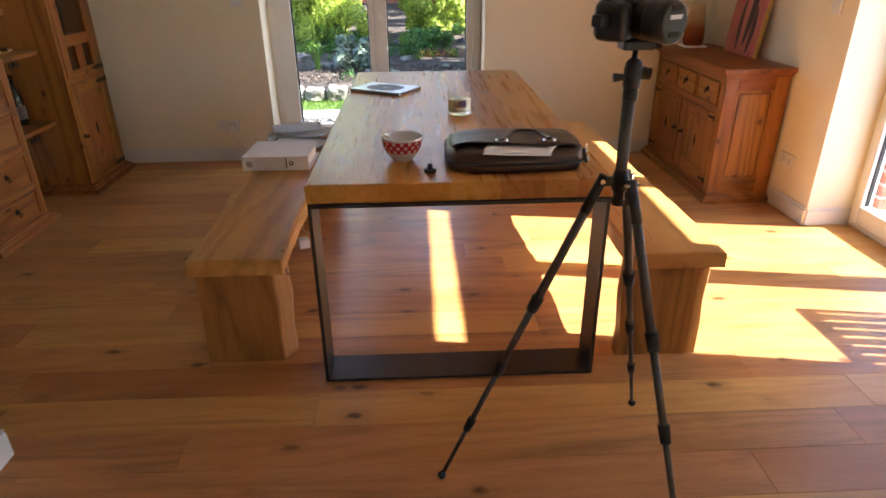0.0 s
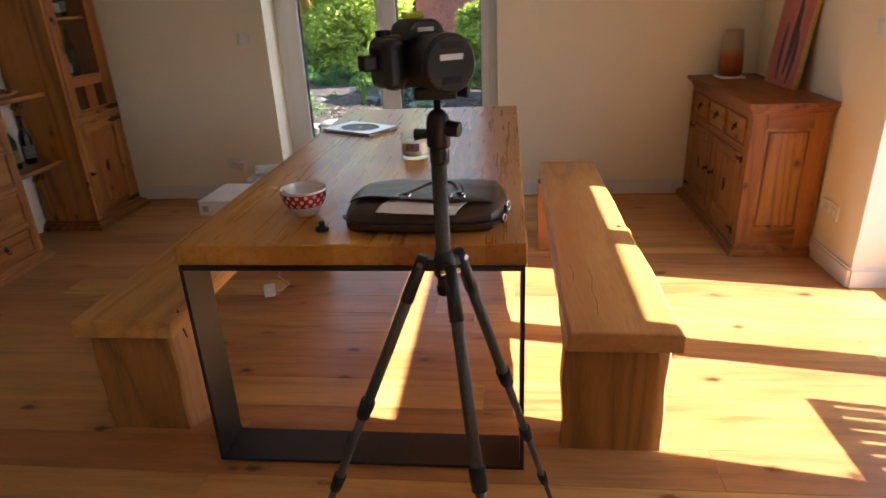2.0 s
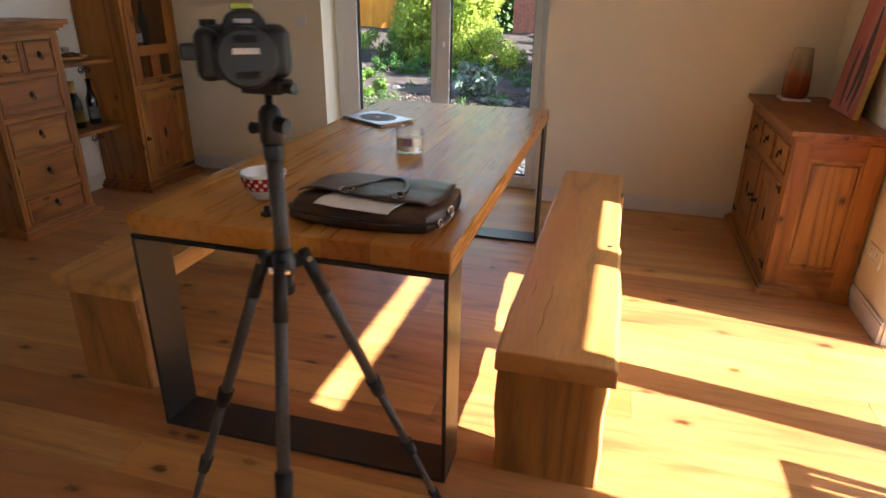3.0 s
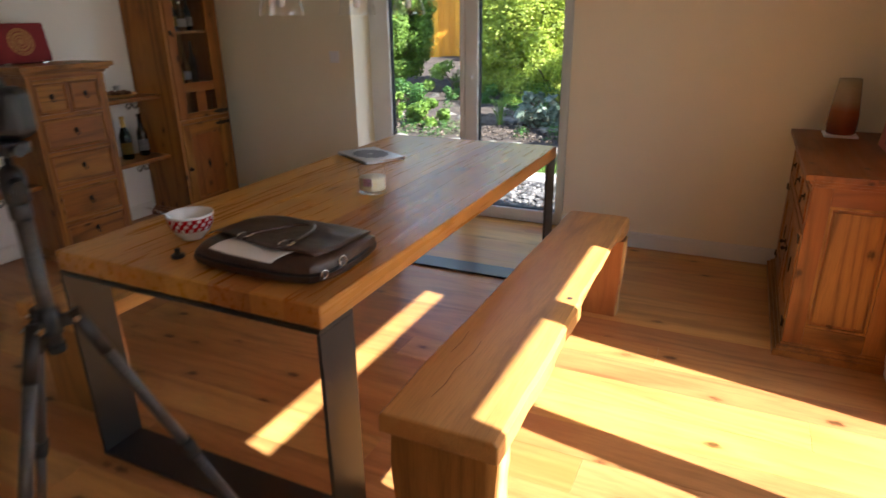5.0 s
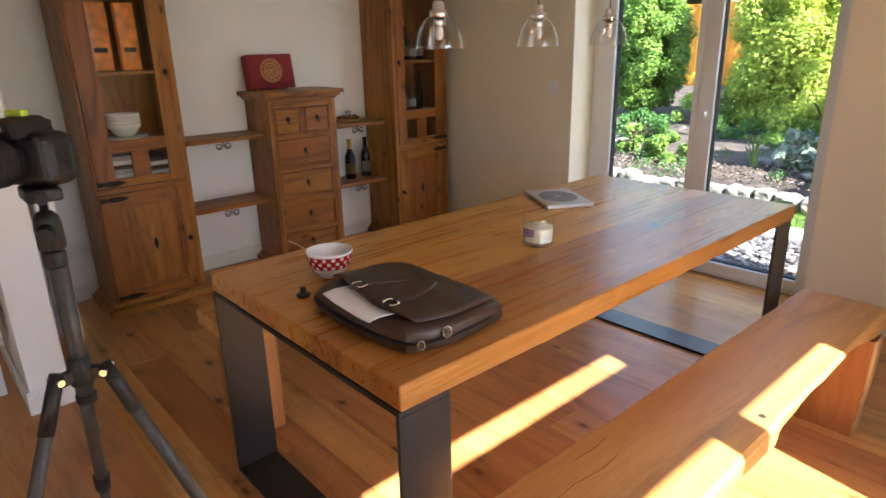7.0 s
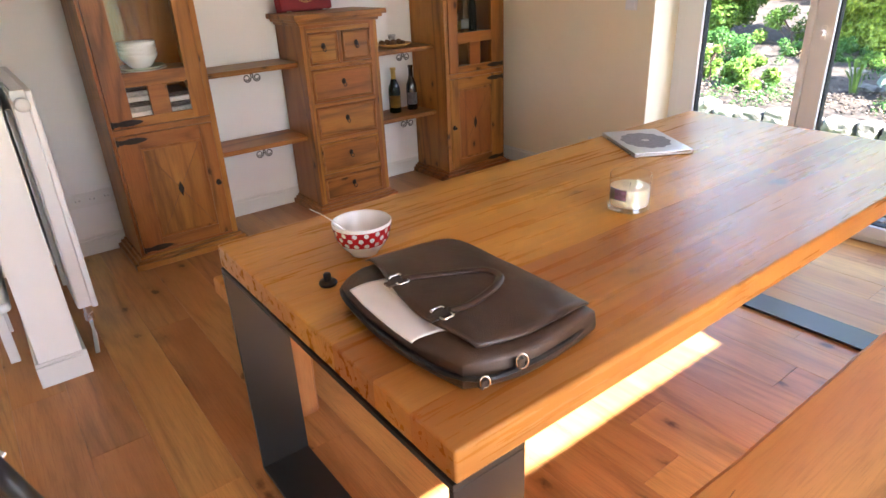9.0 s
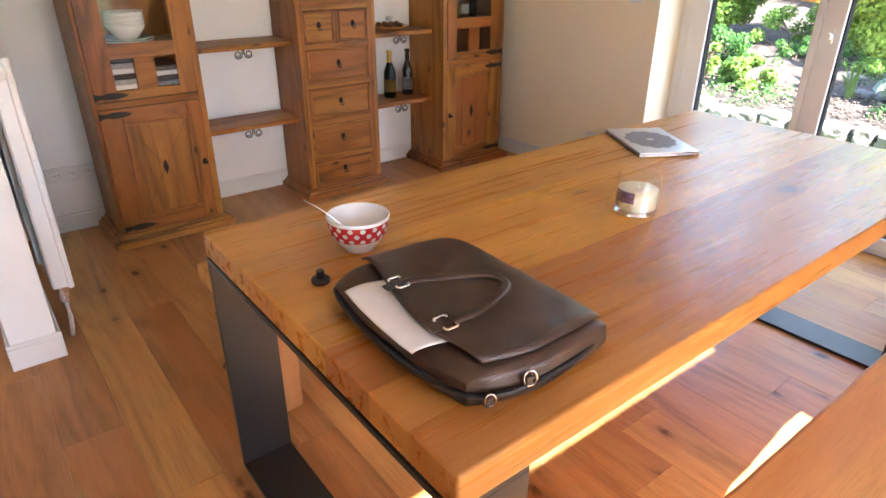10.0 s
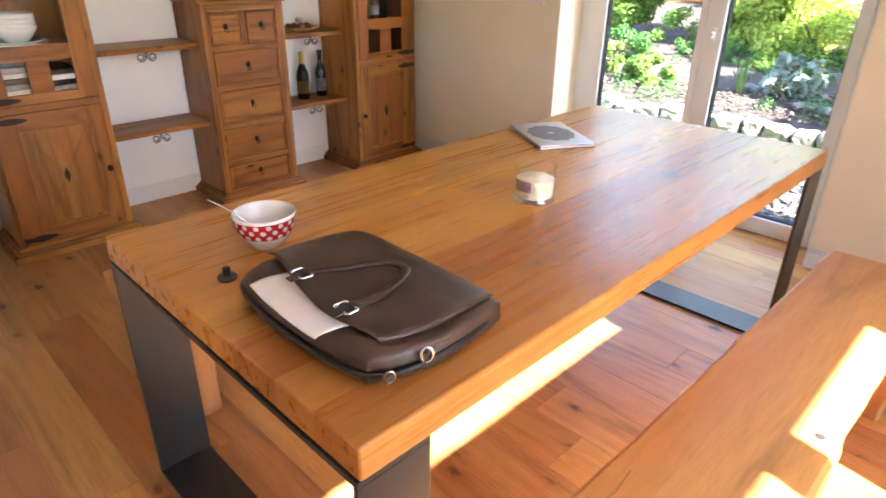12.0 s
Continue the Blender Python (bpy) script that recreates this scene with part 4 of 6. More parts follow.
def bowl_r(z):
    for (r0, z0), (r1, z1) in zip(prof[2:7], prof[3:7]):
        if z0 <= z <= z1:
            return r0 + (r1 - r0) * (z - z0) / (z1 - z0)
    return 0.07


zs = [0.034 + 0.043 * i / 8 for i in range(9)]
part("red_band", lathe([(bowl_r(z) + 0.0006, z) for z in zs], 48), ceramic_red, bowl, "red glazed band", True)
bm = B()
for row, z in enumerate((0.0415, 0.0560, 0.0700)):
    cnt = 16
    for i in range(cnt):
        a0 = 2 * math.pi * (i + 0.5 * (row % 2)) / cnt
        R = 0.0063
        ring = []
        for k in range(9):
            b = 2 * math.pi * k / 9
            zz = min(0.0768, z + R * math.sin(b))
            r = bowl_r(zz) + 0.0011
            aa = a0 + R * math.cos(b) / r
            ring.append(bm.verts.new((r * math.cos(aa), r * math.sin(aa), zz)))
        f = bm.faces.new(ring)
        f.smooth = True
part("white_dot", bm, ceramic, bowl, "white polka dots")
spoon = thing("spoon", "steel teaspoon leaning in the polka-dot bowl", "spoon", (0.006, 2.203, TT))
part("handle", sweep([(-0.066, -0.100, 0.122), (-0.052, -0.080, 0.108), (-0.040, -0.062, 0.092), (-0.022, -0.034, 0.062), (-0.010, -0.014, 0.034)], 0.0012, 8, width=0.0042), chrome, spoon, smooth=True)
part("spoon_bowl", blob(0.018, (0.7, 1.05, 0.16), 0.02, 2, 0, (0.0, 0.004, 0.022)), chrome, spoon, smooth=True)

knobt = thing("thumbscrew", "small black plastic thumbscrew lying on the table", "thumbscrew", (0.100, 2.052, TT))
part("base", lathe([(0.0, 0.0), (0.019, 0.0), (0.021, 0.004), (0.019, 0.009), (0.008, 0.011), (0.0, 0.011)], 24), black_plastic, knobt, smooth=True)
part("stem", lathe([(0.0085, 0.010), (0.0085, 0.026), (0.007, 0.028), (0.0, 0.028)], 16), black_plastic, knobt, smooth=True)

candle = thing("candle_jar", "cream candle in a clear glass jar with a violet label", "candle", (0.258, 2.908, TT))
part("jar", lathe([(0.0, 0.0), (0.052, 0.0), (0.0575, 0.003), (0.0570, 0.008), (0.0535, 0.012), (0.0540, 0.05), (0.0555, 0.100), (0.0548, 0.1018), (0.0540, 0.1005)], 48), jar_glass, candle, smooth=True)
part("wax", lathe([(0.0, 0.0135), (0.0500, 0.0140), (0.0525, 0.018), (0.0530, 0.05), (0.0530, 0.064), (0.051, 0.0660), (0.0, 0.0645)], 48), wax, candle, smooth=True)
part("wick", tube((0, 0, 0.064), (0.001, 0, 0.074), 0.001, seg=6), dark_print, candle)


def arc_label(parent, name, r, a0, a1, z0, z1, material):
    bm = B()
    n = 10
    lo = [bm.verts.new((r * math.cos(radians(a0 + (a1 - a0) * i / n)), r * math.sin(radians(a0 + (a1 - a0) * i / n)), z0)) for i in range(n + 1)]
    hi = [bm.verts.new((v.co.x, v.co.y, z1)) for v in lo]
    for i in range(n):
        bm.faces.new((lo[i], lo[i + 1], hi[i + 1], hi[i])).smooth = True
    bmesh.ops.solidify(bm, geom=bm.faces, thickness=0.0003)
    return part(name, bm, material, parent)


arc_label(candle, "label", 0.0552, -122, -62, 0.036, 0.068, label_white)
arc_label(candle, "label_print", 0.0557, -98, -64, 0.038, 0.066, label_purple)

laptop = thing("laptop", "closed silver laptop with a grey ornament sticker on its lid", "laptop", (-0.105, 3.485, TT), -30.5)
part("base", box(-0.158, 0.158, -0.108, 0.108, 0.0, 0.009, 0.0035), aluminium, laptop)
lid = part("lid", box(-0.158, 0.158, -0.108, 0.108, 0.0098, 0.0160, 0.0028), aluminium, laptop)
bm = B()
ring = []
for i in range(144):
    a = 2 * math.pi * i / 144
    r = 0.95 + 0.11 * abs(math.sin(6 * a))
    ring.append(bm.verts.new((0.105 * r * math.cos(a), 0.083 * r * math.sin(a), 0.01625)))
bm.faces.new(ring)
part("sticker", bm, sticker_grey, lid, "grey ornament sticker")
part("emblem", blob(0.014, (1, 1, 0.02), 0.12, 2, 3, (0, 0, 0.0166)), ceramic, lid, "plain white emblem")
part("hinge_bar", box(-0.13, 0.13, 0.104, 0.109, 0.003, 0.0125, 0.002), black_plastic, laptop)
part("port_strip", box(-0.10, 0.13, -0.1086, -0.1078, 0.004, 0.0068), black_plastic, laptop)
cable = thing("charger_cable", "thin grey cable curling behind the laptop", "cable", (-0.24, 3.62, TT))
part("cord", sweep([(0.02 * math.cos(a) + 0.012 * a, 0.018 * math.sin(a) + 0.004 * a, 0.0035 + 0.006 * abs(math.sin(a))) for a in (i * 0.35 for i in range(20))], 0.0024, 6), sticker_grey, cable, smooth=True)

# ---- briefcase ----
bag = thing("briefcase", "dark brown leather briefcase lying flat with white papers tucked in", "bag", (0.394, 2.178, TT), -1.0)
BW, BD, BH = 0.238, 0.166, 0.078


def bag_top(u, v):
    """Height of the bag's upper side at u, v in -1..1."""
    e = max(0.0, 1 - abs(u) ** 4.5) ** 0.5 * max(0.0, 1 - abs(v) ** 5) ** 0.5
    crease = 0.004 * noise.noise((u * 2.6, v * 2.1, 1.7)) + 0.002 * noise.noise((u * 7, v * 6, 4.2))
    base = 0.028 + 0.020 * max(0.0, u) ** 2
    return base + (BH - base) * e * (0.95 - 0.04 * v + 0.05 * u) + crease * e


def bag_uv(u, v):
    """Square to rounded square; the hinge side keeps its corners."""
    q = (0.22 if u > 0 else 0.09) if v < 0 else 0.09 * max(0.0, 1 - 2.5 * v)
    p = (0.22 if u > 0 else 0.09) if v < 0 else 0.0
    return u * math.sqrt(max(0, 1 - q * v * v)), v * math.sqrt(max(0, 1 - p * u * u))


def bag_xy(u, v):
    k = 1 - ((0.09 if u > 0 else 0.13) if v < 0 else (0.05 if u > 0 else 0.0)) * (u * v) ** 2
    wob = 1 + 0.012 * noise.noise((u * 1.5, v * 1.5, 9))
    return BW * u * k * wob * (1 - 0.025 * v), BD * v * k * wob


bm = B()
N = 40
grid = {}
for i in range(N + 1):
    for j in range(N + 1):
        u = math.sin(math.pi / 2 * (2 * i / N - 1))
        v = math.sin(math.pi / 2 * (2 * j / N - 1))
        # square to rounded square
        uu, vv = bag_uv(u, v)
        x, y = bag_xy(uu, vv)
        grid[i, j] = bm.verts.new((x, y, bag_top(u, v)))
for i in range(N):
    for j in range(N):
        bm.faces.new((grid[i, j], grid[i + 1, j], grid[i + 1, j + 1], grid[i, j + 1]))
rim = [grid[i, 0] for i in range(N)] + [grid[N, j] for j in range(N)] + [grid[N - i, N] for i in range(N)] + [grid[0, N - j] for j in range(N)]
prev = rim
for dz, grow in ((0.022, 1.012), (0.012, 1.008), (0.004, 0.985), (0.0005, 0.95)):
    cur = [bm.verts.new((v.co.x * grow, v.co.y * grow, dz + 0.0 * i)) for i, v in enumerate(rim)]
    for k in range(len(rim)):
        bm.faces.new((prev[k], cur[k], cur[(k + 1) % len(rim)], prev[(k + 1) % len(rim)]))
    prev = cur
bm.faces.new(prev)
bmesh.ops.recalc_face_normals(bm, faces=bm.faces)
part("bag_body", bm, leather, bag, smooth=True)


def on_bag(u, v, lift=0.003):
    uu, vv = bag_uv(u, v)
    x, y = bag_xy(uu, vv)
    return Vector((x, y, bag_top(u, v) + lift))


def sheet_on_bag(name, u0, u1, v0, v1, lift, thick, material, label="", n=24, slant=0.0, curl=0.0, front=None):
    bm = B()
    g = {}
    for i in range(n + 1):
        for j in range(n + 1):
            a, b = i / n, j / n
            u = u0 + (u1 - u0) * a
            lo = front(u) if front else v0
            v = lo + (v1 - lo) * b + slant * (a - 0.5)
            p = on_bag(u, v, lift + curl * (1 - b) ** 2)
            g[i, j] = bm.verts.new(p)
    for i in range(n):
        for j in range(n):
            bm.faces.new((g[i, j], g[i + 1, j], g[i + 1, j + 1], g[i, j + 1]))
    bmesh.ops.recalc_face_normals(bm, faces=bm.faces)
    bmesh.ops.solidify(bm, geom=list(bm.faces), thickness=-thick)
    return part(name, bm, material, bag, label, True)


def flap_edge(u):
    """The flap's front edge: an S that runs further forward on one side."""
    return -0.655 - 0.19 * math.sin(min(1.0, max(-1.0, (u + 0.25) / 0.75)) * math.pi / 2) * (1.0 if u < -0.25 else 0.80) + 0.10 * max(0.0, u - 0.45)


def paper_on_bag(name, corners, lift, material, label, curl=0.0):
    """A stiff sheet lying on the bag, its corners given in u, v; curl keeps up its front edge."""
    bm, g, n = B(), {}, 24
    p = [Vector(c) for c in corners]
    for i in range(n + 1):
        for j in range(n + 1):
            a, b = i / n, j / n
            u, v = p[0].lerp(p[1], a).lerp(p[3].lerp(p[2], a), b)
            g[i, j] = bm.verts.new(on_bag(u, v, lift + curl * (1 - b) ** 3) + Vector((0, -1.3 * curl * (1 - b) ** 2, 0)))
    for i in range(n):
        for j in range(n):
            bm.faces.new((g[i, j], g[i + 1, j], g[i + 1, j + 1], g[i, j + 1]))
    bmesh.ops.recalc_face_normals(bm, faces=bm.faces)
    bmesh.ops.solidify(bm, geom=list(bm.faces), thickness=-0.0008)
    return part(name, bm, material, bag, label, True)


sheet_on_bag("flap", -0.93, 0.93, -0.56, 0.96, 0.0052, 0.0042, leather, "smooth leather flap", front=flap_edge, curl=0.007)
sheet_on_bag("seam", -0.475, -0.462, -0.30, 0.95, 0.0066, 0.0014, leather)
sheet_on_bag("seam", 0.700, 0.712, -0.55, 0.93, 0.0066, 0.0014, leather)
paper_on_bag("paper_sheet", ((-0.53, -0.94), (0.50, -0.985), (0.60, -0.68), (-0.40, -0.48)), 0.0034, paper, "white folded papers", 0.011)
paper_on_bag("paper_sheet", ((-0.36, -0.78), (0.36, -0.88), (0.42, -0.64), (-0.32, -0.52)), 0.0044, label_white, "pale inner sheet")
pts = [on_bag(u, v, h) for u, v, h in ((-0.20, -0.52, 0.019), (-0.17, -0.36, 0.016), (-0.09, -0.08, 0.013), (-0.03, 0.20, 0.013), (0.06, 0.40, 0.013), (0.20, 0.44, 0.013), (0.33, 0.30, 0.013), (0.42, 0.02, 0.013), (0.47, -0.30, 0.015), (0.49, -0.58, 0.020))]


def smooth_path(pts, n=6):
    out = []
    for i in range(len(pts) - 1):
        p0, p1, p2, p3 = pts[max(0, i - 1)], pts[i], pts[i + 1], pts[min(len(pts) - 1, i + 2)]
        for k in range(n):
            t = k / n
            out.append(0.5 * ((2 * p1) + (p2 - p0) * t + (2 * p0 - 5 * p1 + 4 * p2 - p3) * t * t + (3 * p1 - p0 - 3 * p2 + p3) * t ** 3))
    out.append(pts[-1])
    return out


part("handle", sweep(smooth_path(pts), 0.0048, 10, width=0.0095), leather, bag, "leather carrying handle", True)
for u, v in ((-0.21, -0.55), (0.48, -0.665)):
    c = on_bag(u, v, 0.017)
    part("strap_tab", box(-0.010, 0.010, -0.030, 0.030, -0.002, 0.002, 0.0015), leather, bag, loc=c)
    for sx in (-1, 1):
        rect = [(sx * 0.010, -0.012), (sx * 0.017, -0.012), (sx * 0.0195, -0.009), (sx * 0.0195, 0.009), (sx * 0.017, 0.012), (sx * 0.010, 0.012)]
        part("buckle", sweep([c + Vector((x, y, 0.0030)) for x, y in rect], 0.0023, 8), chrome, bag, "chrome buckle")
zp = []
for i in range(34):
    a = radians(-150 + i * 6.2)
    u, v = math.cos(a), math.sin(a)
    k = (abs(u) ** 5 + abs(v) ** 5) ** -0.2
    x, y = bag_xy(u * k * 0.95, v * k * 0.955)
    zp.append((x * 1.064, y * 1.064, 0.030))
part("zip", sweep(zp, 0.0042, 6, width=0.0066), black_plastic, bag, "black zip round the edge")
for at, r in (((0.250, -0.052, 0.048), 0.014), ((0.240, -0.122, 0.034), 0.011)):
    pts = [(at[0] + 0.36 * r * math.cos(a), at[1] + 0.62 * r * math.cos(a), at[2] + r * math.sin(a)) for a in (2 * math.pi * i / 20 for i in range(20))]
    part("ring", sweep(pts, 0.0017, 8, closed=True, up=(1, -0.6, 0)), chrome, bag, "chrome ring", True)
    part("ring_tab", box(-0.012, 0.0, -0.007, 0.007, -0.014, 0.003, 0.002), leather, bag, loc=at)

# ---- things on the far end of the bench ----
binder = thing("ring_binder", "cream cardboard ring binder lying flat on the bench", "binder", (-0.632, 3.175, 0.4715), -2)
part("cover", box(-0.165, 0.160, -0.145, 0.145, 0.066, 0.069, 0.001), paper, binder)
part("cover", box(-0.165, 0.160, -0.145, 0.145, 0.0, 0.003, 0.001), paper, binder)
spine = part("spine", box(-0.165, 0.160, -0.148, -0.1452, 0.0, 0.069, 0.001), paper, binder)
part("paper_block", box(-0.15, 0.145, -0.13, 0.13, 0.004, 0.05, 0.001), paper, binder)
bm = lathe([(0.006, 0.0), (0.011, 0.0), (0.011, 0.002), (0.006, 0.002)], 18)
for v in bm.verts:
    v.co = Vector((v.co.x, -v.co.z, v.co.y))
part("finger_hole", bm, iron, spine, "metal-rimmed finger hole", loc=(0.075, -0.148, 0.036))
part("label_bar", box(0.048, 0.053, -0.1488, -0.148, 0.014, 0.060), dark_print, spine)
part("label_patch", box(-0.145, -0.118, -0.1488, -0.148, 0.018, 0.046), label_grey, spine)


def loose_sheet(at, rz, w, h, curl, seed, material=paper, label="white paper sheet lying on the bench"):
    ob = thing("paper_sheet", label, "paper", at, rz, group="loose papers on the bench")
    bm = B()
    n = 12
    g = {(i, j): bm.verts.new((w * (i / n - 0.5), h * (j / n - 0.5), 0.0015 + curl * (0.5 + noise.noise((i / n * 1.7, j / n * 1.7, seed))) * (abs(i / n - 0.5) + abs(j / n - 0.5)) * 1.2)) for i in range(n + 1) for j in range(n + 1)}
    for i in range(n):
        for j in range(n):
            bm.faces.new((g[i, j], g[i + 1, j], g[i + 1, j + 1], g[i, j + 1]))
    bmesh.ops.solidify(bm, geom=list(bm.faces), thickness=0.0006)
    part("sheet", bm, material, ob, smooth=True)


loose_sheet((-0.63, 3.47, 0.472), 4, 0.32, 0.24, 0.006, 1, paper_tan, "tan paper folder lying on the bench")
loose_sheet((-0.61, 3.49, 0.478), -6, 0.30, 0.22, 0.006, 2)
loose_sheet((-0.66, 3.66, 0.474), 12, 0.30, 0.21, 0.006, 3)
loose_sheet((-0.60, 3.72, 0.482), -14, 0.297, 0.21, 0.010, 4)
loose_sheet((-0.66, 3.78, 0.494), 22, 0.297, 0.21, 0.012, 5)

# ---- on the sideboard ----
vase = thing("glass_vase", "amber shaded glass vase on a pale coaster", "vase", (2.045, 4.61, 0.8215))
part("coaster", box(-0.075, 0.075, -0.075, 0.075, 0.0, 0.012, 0.002), label_white, vase, "pale square coaster")
bm = lathe([(0.0, 0.0), (0.062, 0.0), (0.066, 0.006), (0.071, 0.04), (0.069, 0.10), (0.060, 0.19), (0.050, 0.275), (0.047, 0.275), (0.056, 0.19), (0.064, 0.10), (0.064, 0.02), (0.0, 0.014)], 40)
part("vessel", bm, amber, vase, smooth=True, loc=(0, 0, 0.0125))
pic = thing("painting", "unframed pink painting leaning on the wall above the sideboard", "painting", (2.185, 4.215, 0.8215), -90)
lean = pose(0, 0, 0, -6.5, 0, 0)
bm = box(-0.20, 0.20, 0.0, 0.022, 0.0, 0.60, 0.002)
c = part("canvas", bm, canvas, pic)
c.matrix_local = lean
bm = B()
for x0, x1, z0, z1 in ((-0.203, -0.200, 0, 0.6), (0.200, 0.203, 0, 0.6), (-0.203, 0.203, 0.6, 0.603)):
    box(x0, x1, -0.001, 0.024, z0, z1, bm=bm)
e = part("edge_strip", bm, label_gold, pic, "thin golden edge strip")
e.matrix_local = lean
bm = B()
for cx, w, z0, z1, sway in ((0.02, 0.030, 0.06, 0.52, 0.05), (-0.05, 0.020, 0.03, 0.34, -0.03), (0.085, 0.022, 0.02, 0.30, 0.03)):
    l, r = [], []
    for i in range(11):
        t = i / 10
        x = cx + sway * math.sin(t * 2.6) * 0.6
        ww = w * (0.35 + math.sin(math.pi * t) * 0.8)
        l.append(bm.verts.new((x - ww, -0.0008, z0 + (z1 - z0) * t)))
        r.append(bm.verts.new((x + ww, -0.0008, z0 + (z1 - z0) * t)))
    for i in range(10):
        bm.faces.new((l[i], r[i], r[i + 1], l[i + 1]))
p = part("brush_shape", bm, plain("brown_grey_paint", (0.13, 0.075, 0.07), 0.7, 0, 0.35, 40), pic, "dark upright brush shapes")
p.matrix_local = lean

# ---- in and on the pine wall unit ----
redbox = thing("gift_box", "dark red cloth box with a golden round ornament, standing upright", "box", (-2.345, 3.275, 1.191), 90)
tilt = pose(0, 0, 0.012, -9, 0, 0)
b1 = part("box_body", box(-0.165, 0.165, 0.0, 0.085, 0.0, 0.225, 0.010, seg=3), red_cloth, redbox)
b1.matrix_local = tilt
bm = B()
for r0, r1 in ((0.0, 0.018), (0.024, 0.034), (0.040, 0.054), (0.060, 0.066), (0.072, 0.078)):
    lathe([(r0, 0.0), (r1, 0.0), (r1, 0.0012), (r0, 0.0012)] if r0 else [(0.0, 0.0012), (r1, 0.0012), (r1, 0.0)], 40, bm)
for i in range(16):
    a = 2 * math.pi * i / 16
    blob(0.007, (1, 1, 0.12), 0.0, 1, 0, (0.069 * math.cos(a), 0.069 * math.sin(a), 0.0008), bm)
for v in bm.verts:
    v.co = Vector((v.co.x, -v.co.z, v.co.y + 0.118))
o1 = part("ornament", bm, gold_print, redbox, "golden round ornament")
o1.matrix_local = tilt
part("foot", box(-0.13, -0.10, 0.005, 0.05, 0.0, 0.012, 0.002), chrome, redbox)
part("foot", box(0.10, 0.13, 0.005, 0.05, 0.0, 0.012, 0.002), chrome, redbox)


def bottle(at, h, r, material, label, foil=None, tag=None, group="bottles", face=-20):
    ob = thing("bottle", label, "bottle", at, group=group)
    nk = r * 0.36
    prof = [(0.0, 0.004), (r * 0.9, 0.0), (r, 0.006), (r, h * 0.50), (r * 0.93, h * 0.58), (r * 0.62, h * 0.68), (nk * 1.05, h * 0.78), (nk, h * 0.96), (nk * 1.2, h * 0.965), (nk * 1.2, h), (0.0, h)]
    part("glass_body", lathe(prof, 28), material, ob, smooth=True)
    if foil:
        part("foil", lathe([(nk * 1.16, h * 0.76), (nk * 1.10, h * 0.955), (nk * 1.32, h * 0.958), (nk * 1.32, h + 0.002), (0.0, h + 0.003)], 20), foil, ob, "foil at the neck", True)
    if tag:
        arc_label(ob, "label", r + 0.0006, face - 62, face + 62, h * 0.13, h * 0.40, tag)
    return ob


bottle((-2.400, 3.873, 0.491), 0.30, 0.041, bottle_green, "green sparkling-wine bottle with gold foil and label on the shelf", label_gold, label_gold, "bottles on the shelf", -25)
bottle((-2.405, 4.020, 0.491), 0.30, 0.037, bottle_black, "dark red-wine bottle with a grey label on the shelf", bottle_black, label_grey, "bottles on the shelf", -25)
for y, z, h, r, mt, tg in ((4.27, 1.354, 0.22, 0.030, bottle_clear, label_white), (4.34, 1.354, 0.25, 0.034, bottle_black, label_gold), (4.42, 1.354, 0.21, 0.036, bottle_clear, label_white), (4.49, 1.354, 0.24, 0.030, bottle_green, label_grey),
                        (4.25, 0.979, 0.24, 0.030, bottle_black, label_grey), (4.33, 0.979, 0.20, 0.036, bottle_clear, label_gold), (4.40, 0.979, 0.22, 0.032, bottle_clear, label_white), (4.475, 0.979, 0.30, 0.031, bottle_green, None)):
    bottle((-2.27, y, z), h, r, mt, "small liqueur bottle inside the glazed pine cabinet", None, tg, "bottles in the cabinet")
for y0 in (2.057, 4.139):
    sh = thing("cabinet_shelf", "pine shelf board inside the glazed cabinet", "shelf", (-2.16, y0, 0.978), 90)
    part("board", box(0.002, 0.479, 0.0, 0.335, -0.016, 0.0, 0.002), pine_x, sh)
dish = thing("plate", "white dinner plates stacked inside the glazed cabinet", "plate", (-2.245, 2.270, 0.9785))
part("rim", lathe([(0.0, 0.0), (0.07, 0.0), (0.085, 0.006), (0.125, 0.018), (0.126, 0.021), (0.084, 0.010), (0.0, 0.006)], 40), ceramic, dish, smooth=True)
part("rim", lathe([(0.0, 0.0), (0.07, 0.0), (0.085, 0.006), (0.118, 0.018), (0.119, 0.021), (0.084, 0.010), (0.0, 0.006)], 40), ceramic_green, dish, smooth=True, loc=(0, 0, 0.0115))
for i in range(4):
    b = thing("soup_bowl", "pale ceramic bowl stacked inside the glazed cabinet", "bowl", (-2.245, 2.275, 0.999 + 0.019 * i), group="stacked bowls")
    part("bowl_body", lathe([(0.0, 0.0), (0.038, 0.0), (0.055, 0.012), (0.084, 0.05), (0.090, 0.07), (0.0875, 0.07), (0.078, 0.05), (0.05, 0.016), (0.0, 0.008)], 36), ceramic, b, smooth=True)
for y, w, z, mt in ((2.225, 0.115, 1.354, orange_pack), (2.375, 0.105, 1.354, orange_pack)):
    p = thing("packet", "orange food packet standing inside the glazed cabinet", "packet", (-2.24, y, z), 90, group="orange packets")
    bm = box(-w / 2, w / 2, 0.0, 0.06, 0.0, 0.36, 0.012, seg=3)
    for v in bm.verts:
        v.co.x *= 1 + 0.05 * noise.noise(v.co * 14)
        v.co.y += 0.006 * noise.noise(v.co * 18)
    part("bag", bm, mt, p, smooth=True)
    part("print", box(-w * 0.3, w * 0.3, -0.002, 0.001, 0.10, 0.125, 0.0005), dark_print, p)
